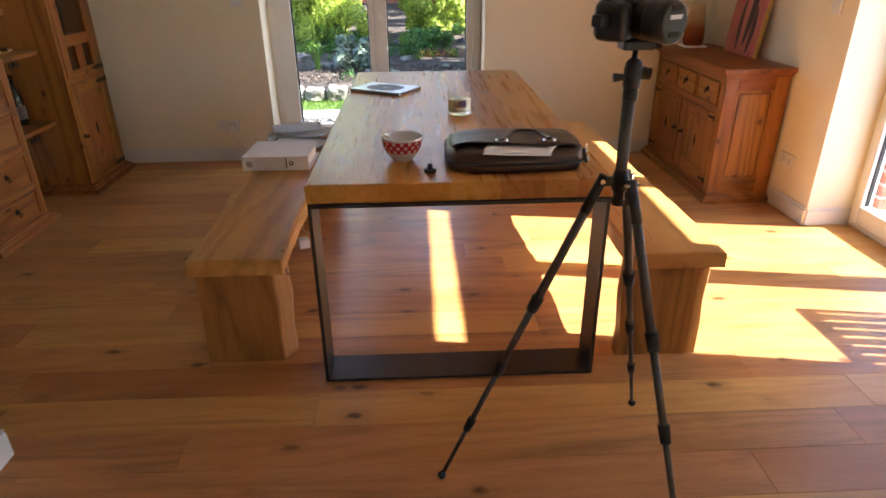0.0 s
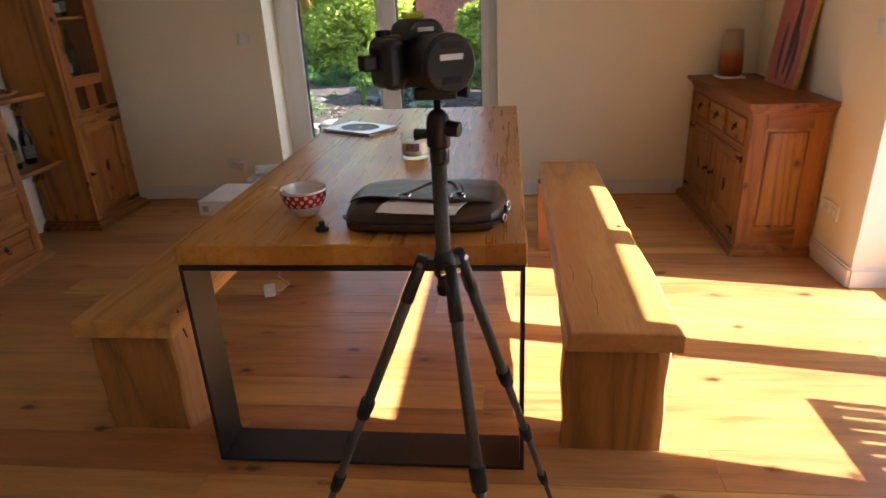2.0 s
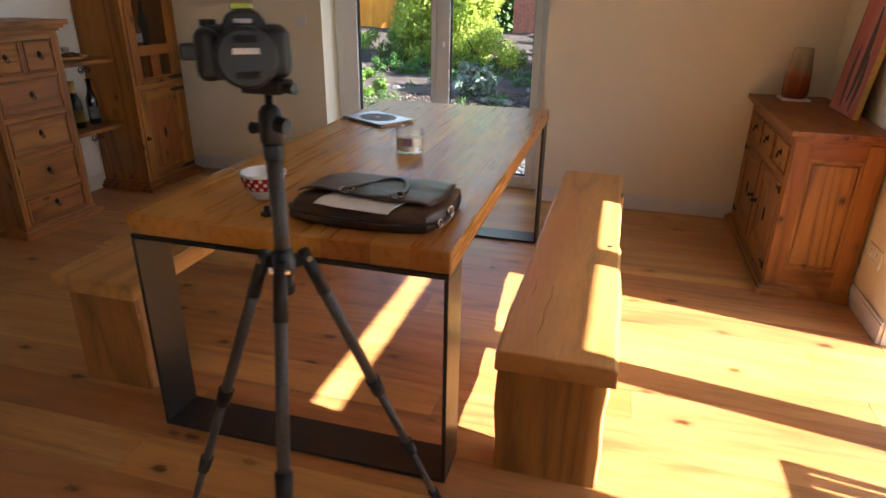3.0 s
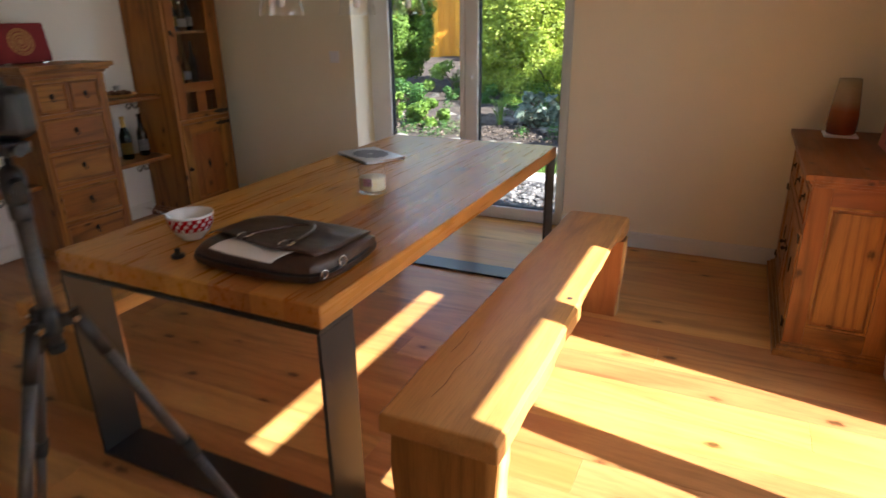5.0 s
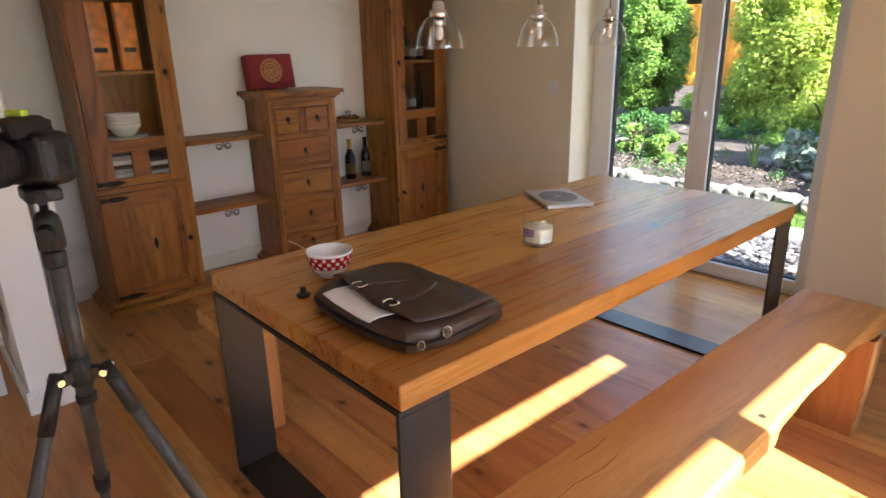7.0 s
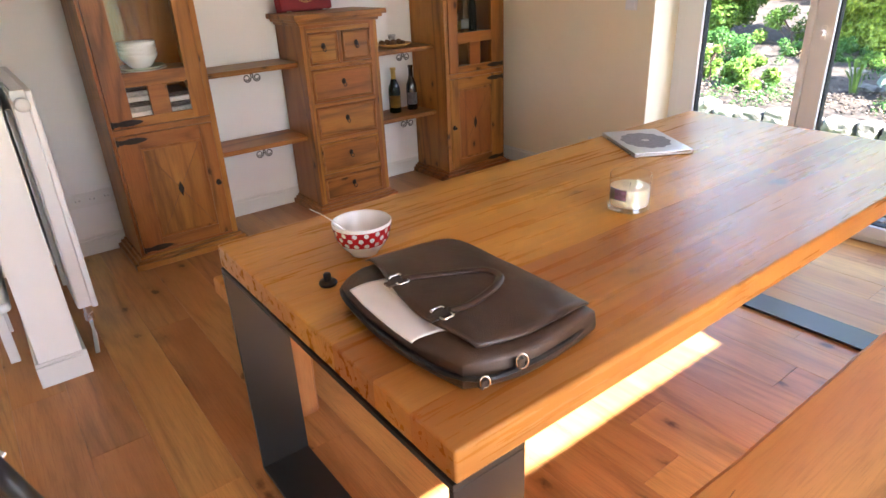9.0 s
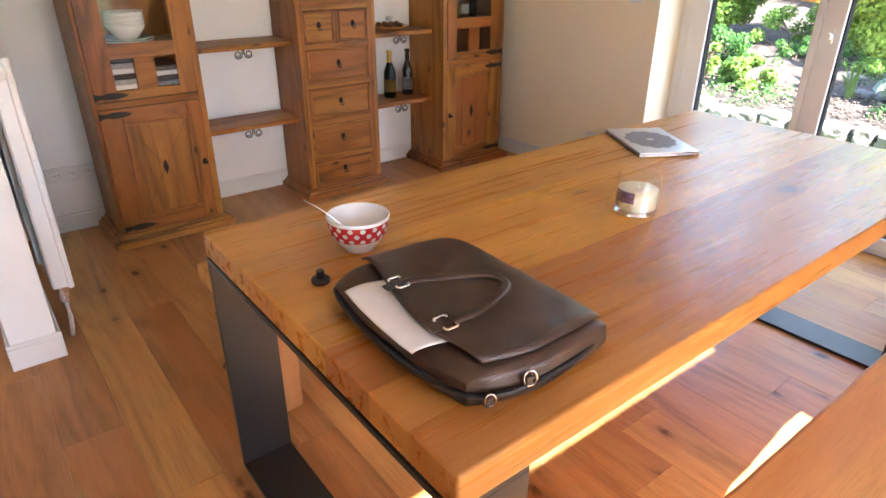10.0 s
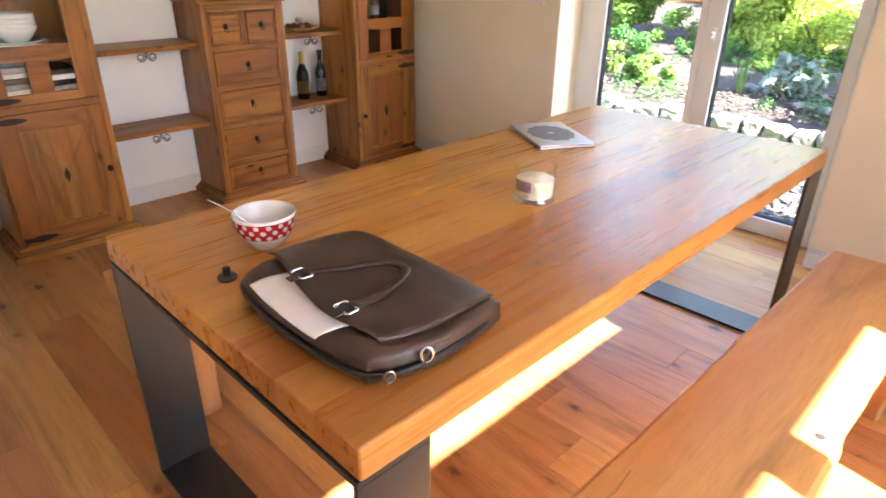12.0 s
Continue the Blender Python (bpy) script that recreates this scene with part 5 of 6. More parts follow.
for k, (y, z) in enumerate(((2.20, 0.7225), (2.20, 0.7475), (2.20, 0.7725), (2.20, 0.7975), (2.20, 0.8225), (2.20, 0.8475), (2.20, 0.8725), (2.20, 0.8975), (2.395, 0.7225), (2.395, 0.7475), (2.395, 0.7725), (2.395, 0.7975), (2.395, 0.8225), (2.395, 0.8475))):
    p = thing("magazine", "magazine stacked behind the small cabinet panes", "magazine", (-2.19, y, z), 90 + (k * 37 % 5) - 2, group="stacked magazines")
    part("pages", box(-0.085, 0.085, 0.0, 0.26, 0.0, 0.023, 0.002), (dark_print, label_grey, paper, label_grey, dark_print, paper, label_grey, dark_print, dark_print, dark_print, label_grey, dark_print, paper, dark_print)[k], p)
tray = thing("wooden_plate", "round wooden plate with dried fruit on the shelf", "plate", (-2.395, 3.885, 0.929))
part("plate_body", lathe([(0.0, 0.0), (0.07, 0.0), (0.085, 0.004), (0.118, 0.020), (0.120, 0.024), (0.085, 0.012), (0.0, 0.010)], 40), bench_wood, tray, smooth=True)
for i in range(9):
    a, r = i * 2.4, 0.022 + 0.007 * i
    f = thing("dried_fruit", "brown dried fruit on the wooden plate", "dried fruit", (-2.395 + r * math.cos(a), 3.885 + r * math.sin(a), 0.9395), group="dried fruit")
    part("flesh", blob(0.021, (1.1, 0.9, 0.8), 0.25, 2, i, (0, 0, 0.0165), freq=2.4), cork, f, smooth=True)
cup = thing("tin_cup", "small grey tin cup among the dried fruit", "cup", (-2.40, 3.885, 0.975))
part("tin", lathe([(0.0, 0.0), (0.022, 0.0), (0.026, 0.03), (0.024, 0.03), (0.02, 0.003), (0.0, 0.003)], 20), label_grey, cup, smooth=True)


# ---- pendant lamp row ----
def pendant(x, y):
    """Clear glass bell with bulb, chrome cap and cord."""
    ob = thing("pendant_lamp", "clear glass bell pendant lamp with a chrome cap, unlit", "pendant lamp", (x, y, 1.437), group="pendant lamps over the table")
    prof = [(0.068, 0.0), (0.066, 0.02), (0.058, 0.05), (0.042, 0.078), (0.022, 0.092), (0.020, 0.090), (0.040, 0.076), (0.056, 0.049), (0.064, 0.02), (0.0665, 0.0005)]
    bm = lathe(prof[:5], 40)
    part("glass_shade", bm, jar_glass, ob, smooth=True)
    part("cap", lathe([(0.024, 0.086), (0.026, 0.090), (0.026, 0.102), (0.017, 0.107), (0.017, 0.124), (0.010, 0.129), (0.0, 0.129)], 24), chrome, ob, smooth=True)
    part("socket", lathe([(0.0, 0.062), (0.014, 0.062), (0.016, 0.066), (0.016, 0.088), (0.0, 0.088)], 20), chrome, ob, smooth=True)
    part("bulb", lathe([(0.0, 0.024), (0.008, 0.026), (0.013, 0.036), (0.012, 0.050), (0.009, 0.0615), (0.0, 0.0615)], 20), label_white, ob, smooth=True)
    part("cord", tube((0, 0, 0.128), (0, 0, ZC - 1.437 - 0.022), 0.0018, seg=6), black_plastic, ob)
    part("canopy", lathe([(0.0, ZC - 1.437 - 0.024), (0.04, ZC - 1.437 - 0.022), (0.045, ZC - 1.437 - 0.001), (0.0, ZC - 1.437 - 0.0008)], 24), chrome, ob, smooth=True)


for y in (2.49, 2.925, 3.33):
    pendant(0.222, y)

# ---- tripod with the still camera ----
AP = Vector((0.527, 1.408, 0.948))
tri = thing("tripod", "black carbon travel tripod standing with its legs spread", "tripod", (AP.x, AP.y, 0))
part("centre_column", tube((0, 0, 0.90), (-0.002, 0.002, 1.135), 0.0135, seg=20), carbon, tri, smooth=True)
bm = lathe([(0.0, -0.026), (0.016, -0.026), (0.019, -0.020), (0.020, 0.006), (0.0175, 0.014), (0.0155, 0.026), (0.0, 0.026)], 24)
part("shoulder", bm, black_plastic, tri, smooth=True, loc=(0, 0, 0.945))
part("column_foot", lathe([(0.0, 0.885), (0.014, 0.885), (0.016, 0.89), (0.016, 0.901), (0.0, 0.901)], 16), black_rubber, tri)
part("collar", lathe([(0.0, 1.128), (0.0150, 1.128), (0.0165, 1.133), (0.0165, 1.150), (0.0155, 1.156), (0.0, 1.156)], 24), black_plastic, tri, smooth=True)
ball = part("ball_head", lathe([(0.0, 1.156), (0.0175, 1.156), (0.0195, 1.160), (0.0195, 1.195), (0.0175, 1.208), (0.011, 1.216), (0.006, 1.218), (0.006, 1.236), (0.0, 1.236)], 28), black_plastic, tri, smooth=True)
part("lock_knob", tube((0.017, -0.006, 1.188), (0.036, -0.012, 1.186), 0.014, 0.012, 16), black_plastic, ball)
part("lock_knob", tube((-0.017, 0.004, 1.178), (-0.040, 0.008, 1.176), 0.007, 0.010, 14), black_plastic, ball)
part("clamp", box(-0.034, 0.034, -0.024, 0.024, 1.236, 1.2555, 0.004), black_plastic, tri)
part("clamp_knob", tube((0.034, -0.004, 1.245), (0.052, -0.008, 1.245), 0.008, 0.009, 14), black_plastic, tri)
feet = ((0.106, 1.453), (0.778, 1.748), (0.672, 1.010))
for fx, fy in feet:
    d = Vector((fx - AP.x, fy - AP.y, 0))
    out = d.normalized()
    hip = out * 0.042 + Vector((0, 0, 0.945))
    foot = Vector((d.x, d.y, 0.012))
    at = lambda t: hip + (foot - hip) * t
    leg = part("leg", tube(at(0.02), at(0.36), 0.0114, 0.0114, 16), carbon, tri, "grey carbon leg tube", True)
    part("hinge", tube(at(-0.012), at(0.085), 0.0115, 0.0130, 14), black_plastic, leg, smooth=True)
    part("spider_arm", box(0.008, 0.040, -0.0075, 0.0075, -0.012, 0.010, 0.003), black_plastic, leg).matrix_local = Matrix.Translation((0, 0, 0.943)) @ Matrix.Rotation(math.atan2(out.y, out.x), 4, "Z")
    s = Vector((-out.y, out.x, 0))
    part("pivot", tube(hip + s * 0.0165, hip - s * 0.0165, 0.0058, seg=14), chrome, leg)
    for t0, t1, r in ((0.36, 0.58, 0.0094), (0.58, 0.79, 0.0077), (0.79, 0.985, 0.0060)):
        part("lower_tube", tube(at(t0), at(t1), r, seg=14), carbon, leg, smooth=True)
        part("twist_lock", tube(at(t0 - 0.022), at(t0 + 0.020), r + 0.0062, r + 0.0048, 16), black_rubber, leg, smooth=True)
    part("rubber_foot", blob(0.013, (1, 1, 0.95), 0.03, 2, 0, tuple(foot)), black_rubber, leg, smooth=True)

cam_rz = 33.0
dslr = thing("still_camera", "black digital reflex camera with lens cap on the tripod", "camera", (0.498, 1.402, 1.256), cam_rz)
bm = box(-0.068, 0.068, -0.026, 0.036, 0.0, 0.080, 0.018, seg=4)
box(-0.071, -0.036, -0.048, 0.030, 0.002, 0.077, 0.015, bm, 4)
part("camera_body", bm, black_plastic, dslr, smooth=False)
bm = B()
pr = [(-0.034, 0.072), (-0.024, 0.094), (-0.010, 0.101), (0.016, 0.101), (0.028, 0.094), (0.038, 0.072)]
prism(pr, 0.070, bm)
for v in bm.verts:
    v.co.y -= 0.038
bmesh.ops.bevel(bm, geom=list(bm.edges), offset=0.004, segments=2, profile=0.5, affect="EDGES")
part("prism_housing", bm, black_plastic, dslr)
part("print_bar", box(-0.013, 0.013, -0.0392, -0.0377, 0.084, 0.090), grip_white, dslr)
part("mode_dial", lathe([(0.0, 0.0), (0.012, 0.0), (0.012, 0.009), (0.0, 0.010)], 18), black_plastic, dslr, loc=(-0.050, 0.008, 0.078))
part("shoe_level", box(-0.016, 0.016, -0.003, 0.011, 0.1012, 0.111, 0.002), level_green, dslr, "yellow-green spirit level in the shoe")
part("viewfinder", box(-0.016, 0.018, 0.030, 0.046, 0.072, 0.094, 0.004), black_rubber, dslr)
part("screen", box(-0.042, 0.030, 0.034, 0.038, 0.014, 0.070, 0.002), bottle_black, dslr)
part("side_unit", box(-0.094, -0.069, -0.014, 0.012, 0.030, 0.054, 0.004), black_plastic, dslr)
lens_prof = [(0.0, 0.0), (0.033, 0.0), (0.034, 0.018), (0.036, 0.022), (0.036, 0.050), (0.0385, 0.054), (0.0385, 0.086), (0.040, 0.090), (0.040, 0.104), (0.038, 0.108), (0.0, 0.108)]
bm = lathe(lens_prof, 36)
for v in bm.verts:
    v.co = Vector((v.co.x * 1.06, -v.co.z * 0.80 - 0.026, v.co.y * 1.06 + 0.042))
lens = part("lens", bm, black_plastic, dslr, smooth=False)
bm = lathe([(0.0, 0.108), (0.0375, 0.108), (0.0375, 0.112), (0.035, 0.114), (0.0, 0.114)], 36)
for v in bm.verts:
    v.co = Vector((v.co.x * 1.06, -v.co.z * 0.80 - 0.026, v.co.y * 1.06 + 0.042))
lcap = part("lens_cap", bm, black_plastic, lens)
part("print_bar", box(-0.018, 0.018, -0.1188, -0.1170, 0.048, 0.056), grip_white, lcap)
for z in (0.020, 0.068):
    part("cap_grip", box(-0.016, 0.016, -0.1188, -0.1170, z - 0.005, z + 0.005, 0.0005), black_rubber, lcap)

# ---- outside: ground, terrace, garden ----
GZ = -0.055
bm = B()
S = 400.0
vs = [bm.verts.new(p) for p in ((-S, -S, GZ), (S, -S, GZ), (S, S, GZ), (-S, S, GZ))]
bm.faces.new(vs)
structure("ground", bm, ground_mat, "green lawn round the house", "ground")
terrace = tagged(new("pavement"), "pale stone slabs of the sunny terrace", "paving", kind="structure")
slab_me = None
for i in range(9):
    for j in range(12):
        if slab_me is None:
            o = part("slab", box(0.003, 0.597, 0.003, 0.597, -0.04, 0.0, 0.004, seg=1), paving, terrace)
            slab_me = o.data
        else:
            o = new("slab", slab_me)
            o.parent = terrace
        o.location = (2.78 + 0.6 * i, -2.6 + 0.6 * j, -0.018 + 0.002 * math.sin(i * 3 + j * 5))
structure("terrace_step", box(2.601, 2.775, 1.66, 3.30, -0.05, -0.006, 0.004), concrete, "pale threshold outside the terrace door", "threshold")

# brick facing beside the terrace door
facing = tagged(new("brick_facing"), "red brick facing outside beside the terrace door", "brick wall", kind="structure")
part("mortar_bed", box(2.632, 2.742, 3.197, 4.2, -0.05, 2.5), mortar, facing)
part("mortar_bed", box(2.632, 2.742, 0.68, 1.680, -0.05, 2.5), mortar, facing)
brick_long = brick_half = None
for k in range(33):
    z = -0.045 + k * 0.0755
    for face in range(2):
        ys = [3.193 + (0.125 if k % 2 and n else 0) - (0.0 if not (k % 2) else 0) + n * 0.25 for n in range(4)] if face == 0 else [1.683 - 0.24 - n * 0.25 for n in range(4)]
        for n, y in enumerate(ys):
            if k % 2 and n == 0:
                if brick_half is None:
                    o = part("brick", box(0, 0.116, 0, 0.115, 0, 0.064, 0.004, seg=1), brick_red, facing)
                    brick_half = o.data
                else:
                    o = new("brick", brick_half)
                    o.parent = facing
                o.location = (2.631, y + (0.125 if face else 0), z)
            else:
                if brick_long is None:
                    o = part("brick", box(0, 0.116, 0, 0.24, 0, 0.064, 0.004, seg=1), brick_red, facing)
                    brick_long = o.data
                else:
                    o = new("brick", brick_long)
                    o.parent = facing
                o.location = (2.631, y if not (face and k % 2) else y + 0.125, z)

# slatted garden chair on the terrace, whose shadow falls indoors
gchair = thing("garden_chair", "slatted wooden garden chair standing on the terrace", "chair", (2.86, 1.90, -0.016))
for s in (-1, 1):
    part("back_post", sweep([(0.0, s * 0.235, 0.93), (0.05, s * 0.235, 0.45), (0.10, s * 0.235, 0.0)], 0.016, 8), garden_wood, gchair)
    part("front_leg", box(0.48, 0.515, s * 0.235 - 0.018, s * 0.235 + 0.018, 0.0, 0.62, 0.003), garden_wood, gchair)
    part("armrest", box(0.03, 0.56, s * 0.235 - 0.028, s * 0.235 + 0.028, 0.622, 0.645, 0.006), garden_wood, gchair)
part("top_rail", box(-0.012, 0.014, -0.250, 0.250, 0.925, 0.975, 0.006), garden_wood, gchair)
part("low_rail", box(0.034, 0.058, -0.222, 0.222, 0.46, 0.50, 0.004), garden_wood, gchair)
for i in range(7):
    y = -0.186 + 0.062 * i
    part("back_slat", sweep([(0.001, y, 0.93), (0.024, y, 0.70), (0.046, y, 0.485)], 0.007, 4, width=0.026, up=(1, 0, 0)), garden_wood, gchair)
for i in range(7):
    part("seat_slat", box(0.06 + 0.062 * i, 0.112 + 0.062 * i, -0.25, 0.25, 0.42, 0.44, 0.003), garden_wood, gchair)

# strips in front of the garden door
structure("gravel_bed", box(-2.6, 2.6, 5.17, 6.30, -0.10, -0.050), soil, "dark soil under the gravel strip", "gravel bed")


def scatter_stones(name, label, n, x0, x1, y0, y1, z, r0, r1, material, seed):
    rng = np.random.default_rng(seed)
    ico = B()
    bmesh.ops.create_icosphere(ico, subdivisions=1, radius=1.0)
    base = np.array([v.co[:] for v in ico.verts])
    tris = np.array([[v.index for v in f.verts] for f in ico.faces])
    ico.free()
    allv, allf = [], []
    for i in range(n):
        r = rng.uniform(r0, r1)
        s = rng.uniform(0.7, 1.3, 3) * r
        s[2] *= 0.6
        a = rng.uniform(0, 6.28)
        v = base * rng.uniform(0.8, 1.2, (len(base), 1)) * s
        v = np.c_[v[:, 0] * math.cos(a) - v[:, 1] * math.sin(a), v[:, 0] * math.sin(a) + v[:, 1] * math.cos(a), v[:, 2]]
        v += (rng.uniform(x0, x1), rng.uniform(y0, y1), z + rng.uniform(0, r0))
        allf.append(tris + i * len(base))
        allv.append(v)
    me = bpy.data.meshes.new(name)
    me.from_pydata(np.concatenate(allv).tolist(), [], np.concatenate(allf).tolist())
    me.materials.append(material)
    return tagged(new(name, me), label, "gravel", kind="stuff")


pebble_mat = Mat("mixed_grey_pebbles", 0.75)
g = pebble_mat.nodes.new("ShaderNodeNewGeometry")
pebble_mat.color(pebble_mat.ramp(g.outputs["Random Per Island"], (0.0, (0.03, 0.03, 0.03)), (0.5, (0.09, 0.085, 0.08)), (1.0, (0.24, 0.23, 0.21))))
scatter_stones("gravel", "grey pebbles along the house wall", 2600, -1.5, 1.2, 5.18, 6.28, -0.045, 0.014, 0.034, pebble_mat.m, 4)
structure("kerb", box(-4, 3.5, 6.30, 6.62, -0.10, -0.02, 0.006), concrete, "pale concrete edging between gravel and lawn", "edging")


def blades(name, label, n, x0, x1, y0, y1, z, h, w, material, seed):
    rng = np.random.default_rng(seed)
    p = np.c_[rng.uniform(x0, x1, n), rng.uniform(y0, y1, n), np.full(n, z)]
    a = rng.uniform(0, 6.28, n)
    d = np.c_[np.cos(a), np.sin(a), np.zeros(n)]
    hh = rng.uniform(0.5, 1.0, n)[:, None] * h
    tip = p + np.c_[rng.normal(0, 0.4, n), rng.normal(0, 0.4, n), np.ones(n)] * hh
    v = np.stack([p - d * w, p + d * w, tip], 1).reshape(-1, 3)
    f = np.arange(3 * n).reshape(-1, 3)
    me = bpy.data.meshes.new(name)
    me.from_pydata(v.tolist(), [], f.tolist())
    me.materials.append(material)
    return tagged(new(name, me), label, "grass", kind="stuff")


chip_mat = Mat("bark_chips", 0.95)
g = chip_mat.nodes.new("ShaderNodeNewGeometry")
chip_mat.color(chip_mat.ramp(g.outputs["Random Per Island"], (0.0, (0.03, 0.022, 0.016)), (0.7, (0.09, 0.066, 0.045)), (1.0, (0.26, 0.21, 0.16))))
scatter_stones("bark_mulch", "loose brown chips and crumbs of earth on the bed", 9000, -4.6, 1.4, 7.45, 11.0, 0.115, 0.004, 0.020, chip_mat.m, 14)
blades("grass", "short mown lawn grass", 9000, -3.2, 1.2, 6.62, 7.25, GZ, 0.05, 0.004, grass_mat, 5)

# planted bank behind a row of rough stones
def bank_step(y):
    """The rise behind the low dry wall."""
    return 0.05 * min(1.0, max(0.0, (y - 10.15) / 0.15))


bm = B()
g = {}
NX, NY = 70, 80
for i in range(NX + 1):
    for j in range(NY + 1):
        x, y = -11 + 17.0 * i / NX, 7.30 + 8.0 * j / NY
        g[i, j] = bm.verts.new((x, y, GZ - 0.02 + 0.12 * min(1, (y - 7.3) * 5) + 0.05 * (y - 7.3) + bank_step(y) + 0.05 * noise.noise((x * 1.7, y * 1.7, 0)) * min(1, (y - 7.3) * 3)))
for i in range(NX):
    for j in range(NY):
        bm.faces.new((g[i, j], g[i + 1, j], g[i + 1, j + 1], g[i, j + 1])).smooth = True
structure("flower_bed", bm, soil, "dark soil bank planted with shrubs", "flower bed")


def bank_z(y):
    return GZ + 0.10 + 0.05 * (y - 7.3) + bank_step(y)


def rough_block(w, d, h, seed):
    """A squarish quarry stone with broken edges."""
    bm = B()
    bmesh.ops.create_icosphere(bm, subdivisions=3, radius=1.0)
    for v in bm.verts:
        x, y, z = v.co
        k = (abs(x) ** 5 + abs(y) ** 5 + abs(z) ** 5) ** -0.2
        q = v.co * 1.6 + Vector((seed * 3.1, seed * 1.7, seed))
        n = Vector((noise.noise(q), noise.noise(q + Vector((5, 0, 0))), noise.noise(q + Vector((0, 5, 0))))) * 0.022
        v.co = Vector((x * k * w, y * k * d, z * k * h + h)) + n
    return bm


rng = random.Random(8)
x = -4.2
k = 0
while x < 1.6:
    w = rng.uniform(0.075, 0.125)
    st = thing("edging_stone", "rough pale stone edging the flower bed", "stone", (x + w, 7.28 + rng.uniform(-0.03, 0.03), GZ), group="edging stones")
    h = rng.uniform(0.062, 0.092)
    part("rock", rough_block(w, 0.11, h, k), rock, st)
    x += 2 * w + 0.014
    k += 1
x = -4.6
while x < 1.7:
    w = rng.uniform(0.06, 0.17)
    st = thing("field_stone", "dark mossy field stone of the low garden wall", "stone", (x + w, 10.12 + rng.uniform(-0.10, 0.10), bank_z(10.1) - 0.05), group="low dry wall")
    part("rock", blob(1.0, (w * 1.1, 0.13, rng.uniform(0.06, 0.12)), 0.5, 2, 50 + k, (0, 0, 0.05)), dark_stone, st)
    x += 2 * w + rng.uniform(0.0, 0.12)
    k += 1
for i in range(22):
    st = thing("field_stone", "pale flat stone lying between the shrubs", "stone", (-4.4 + i * 0.24 + rng.uniform(-0.2, 0.2), 8.7 + rng.uniform(-0.9, 1.2), bank_z(8.7) - 0.02), group="stones in the bed")
    part("rock", blob(rng.uniform(0.35, 1.0), (0.17, 0.13, 0.07), 0.45, 2, i + 90, (0, 0, 0.03)), rock, st)


def leaf_cloud(clumps, n, size, seed, flat=0.0, aspect=0.55):
    """Many small folded leaves gathered round clump centres (x, y, z, radius)."""
    rng = np.random.default_rng(seed)
    c = np.array(clumps)
    idx = rng.choice(len(c), n, p=(c[:, 3] ** 2) / (c[:, 3] ** 2).sum())
    d = rng.normal(size=(n, 3))
    d /= np.linalg.norm(d, axis=1)[:, None]
    r = c[idx, 3] * rng.uniform(0.35, 1.08, n) ** 0.6
    p = c[idx, :3] + d * r[:, None]
    nrm = d * 0.7 + rng.normal(size=(n, 3)) * 0.6 + np.array([0, 0, 0.5])
    nrm /= np.linalg.norm(nrm, axis=1)[:, None]
    t = np.cross(nrm, rng.normal(size=(n, 3)))
    t /= np.linalg.norm(t, axis=1)[:, None]
    b = np.cross(nrm, t)
    L = (size * rng.uniform(0.6, 1.3, n))[:, None]
    v = np.stack([p - t * L, p + b * L * aspect - nrm * L * 0.12, p + t * L, p - b * L * aspect - nrm * L * 0.12], 1).reshape(-1, 3)
    q = np.arange(4 * n).reshape(-1, 4)
    f = np.concatenate([q[:, [0, 1, 2]], q[:, [0, 2, 3]]])
    return v.tolist(), f.tolist()


def shrub(name, label, at, size, n, leaf, material, seed, clumps=26, stems=5, category="shrub", base=0.14):
    """Stems that fork into a ragged crown of clumped leaves."""
    rng = random.Random(seed)
    ob = thing(name, label, category, at)
    rx, ry, h = size
    cl = []
    while len(cl) < clumps:
        u, v, w = rng.uniform(-1, 1), rng.uniform(-1, 1), rng.uniform(0.0, 1)
        k = math.sqrt(max(0.0, 1 - ((w - 0.45) / 0.6) ** 2))
        if u * u + v * v > 1:
            continue
        cl.append((u * rx * k, v * ry * k, h * (base + (1 - base) * w), rng.uniform(0.16, 0.30) * max(rx, ry) * 1.15))
    bm = B()
    for i in range(stems):
        c = cl[i * len(cl) // stems]
        mid = Vector((c[0] * 0.35 + rng.uniform(-.05, .05), c[1] * 0.35, c[2] * 0.5))
        sweep([(rng.uniform(-.05, .05), rng.uniform(-.05, .05), -0.05), mid, (c[0], c[1], c[2])], 0.018 * h ** 0.5, 6, bm)
        for j in range(3):
            e = cl[(i * 5 + j * 3) % len(cl)]
            tube(mid, e[:3], 0.011 * h ** 0.5, 0.004, 5, bm)
    part("trunk", bm, bark, ob)
    v, f = leaf_cloud(cl, n, leaf, seed)
    me = bpy.data.meshes.new("crown")
    me.from_pydata(v, [], f)
    me.materials.append(material)
    cr = new("crown", me)
    cr.parent = ob
    return ob


# near planting
shrub("laurel_bush", "dense rounded dark green bush beside the flower bed", (-4.02, 10.8, bank_z(10.8)), (0.60, 0.55, 2.0), 62000, 0.028, leaf_mid, 21, 170, base=0.12)
shrub("bamboo_bush", "tall yellow-green leafy bush in the sun", (-1.80, 10.85, bank_z(10.8) - 0.1), (0.86, 0.66, 2.7), 95000, 0.029, leaf_light, 22, 190, base=0.04)
shrub("garden_bush", "bright green broad-leaved bush above the low wall", (0.40, 10.75, bank_z(10.7)), (0.52, 0.42, 1.02), 15000, 0.034, leaf_light, 23, 60, base=0.05)
shrub("hosta", "pale grey-green broad-leaved plant in the bed", (-0.72, 8.50, bank_z(8.4)), (0.30, 0.28, 0.40), 620, 0.060, leaf_grey, 25, 14, 4, "plant", 0.0)
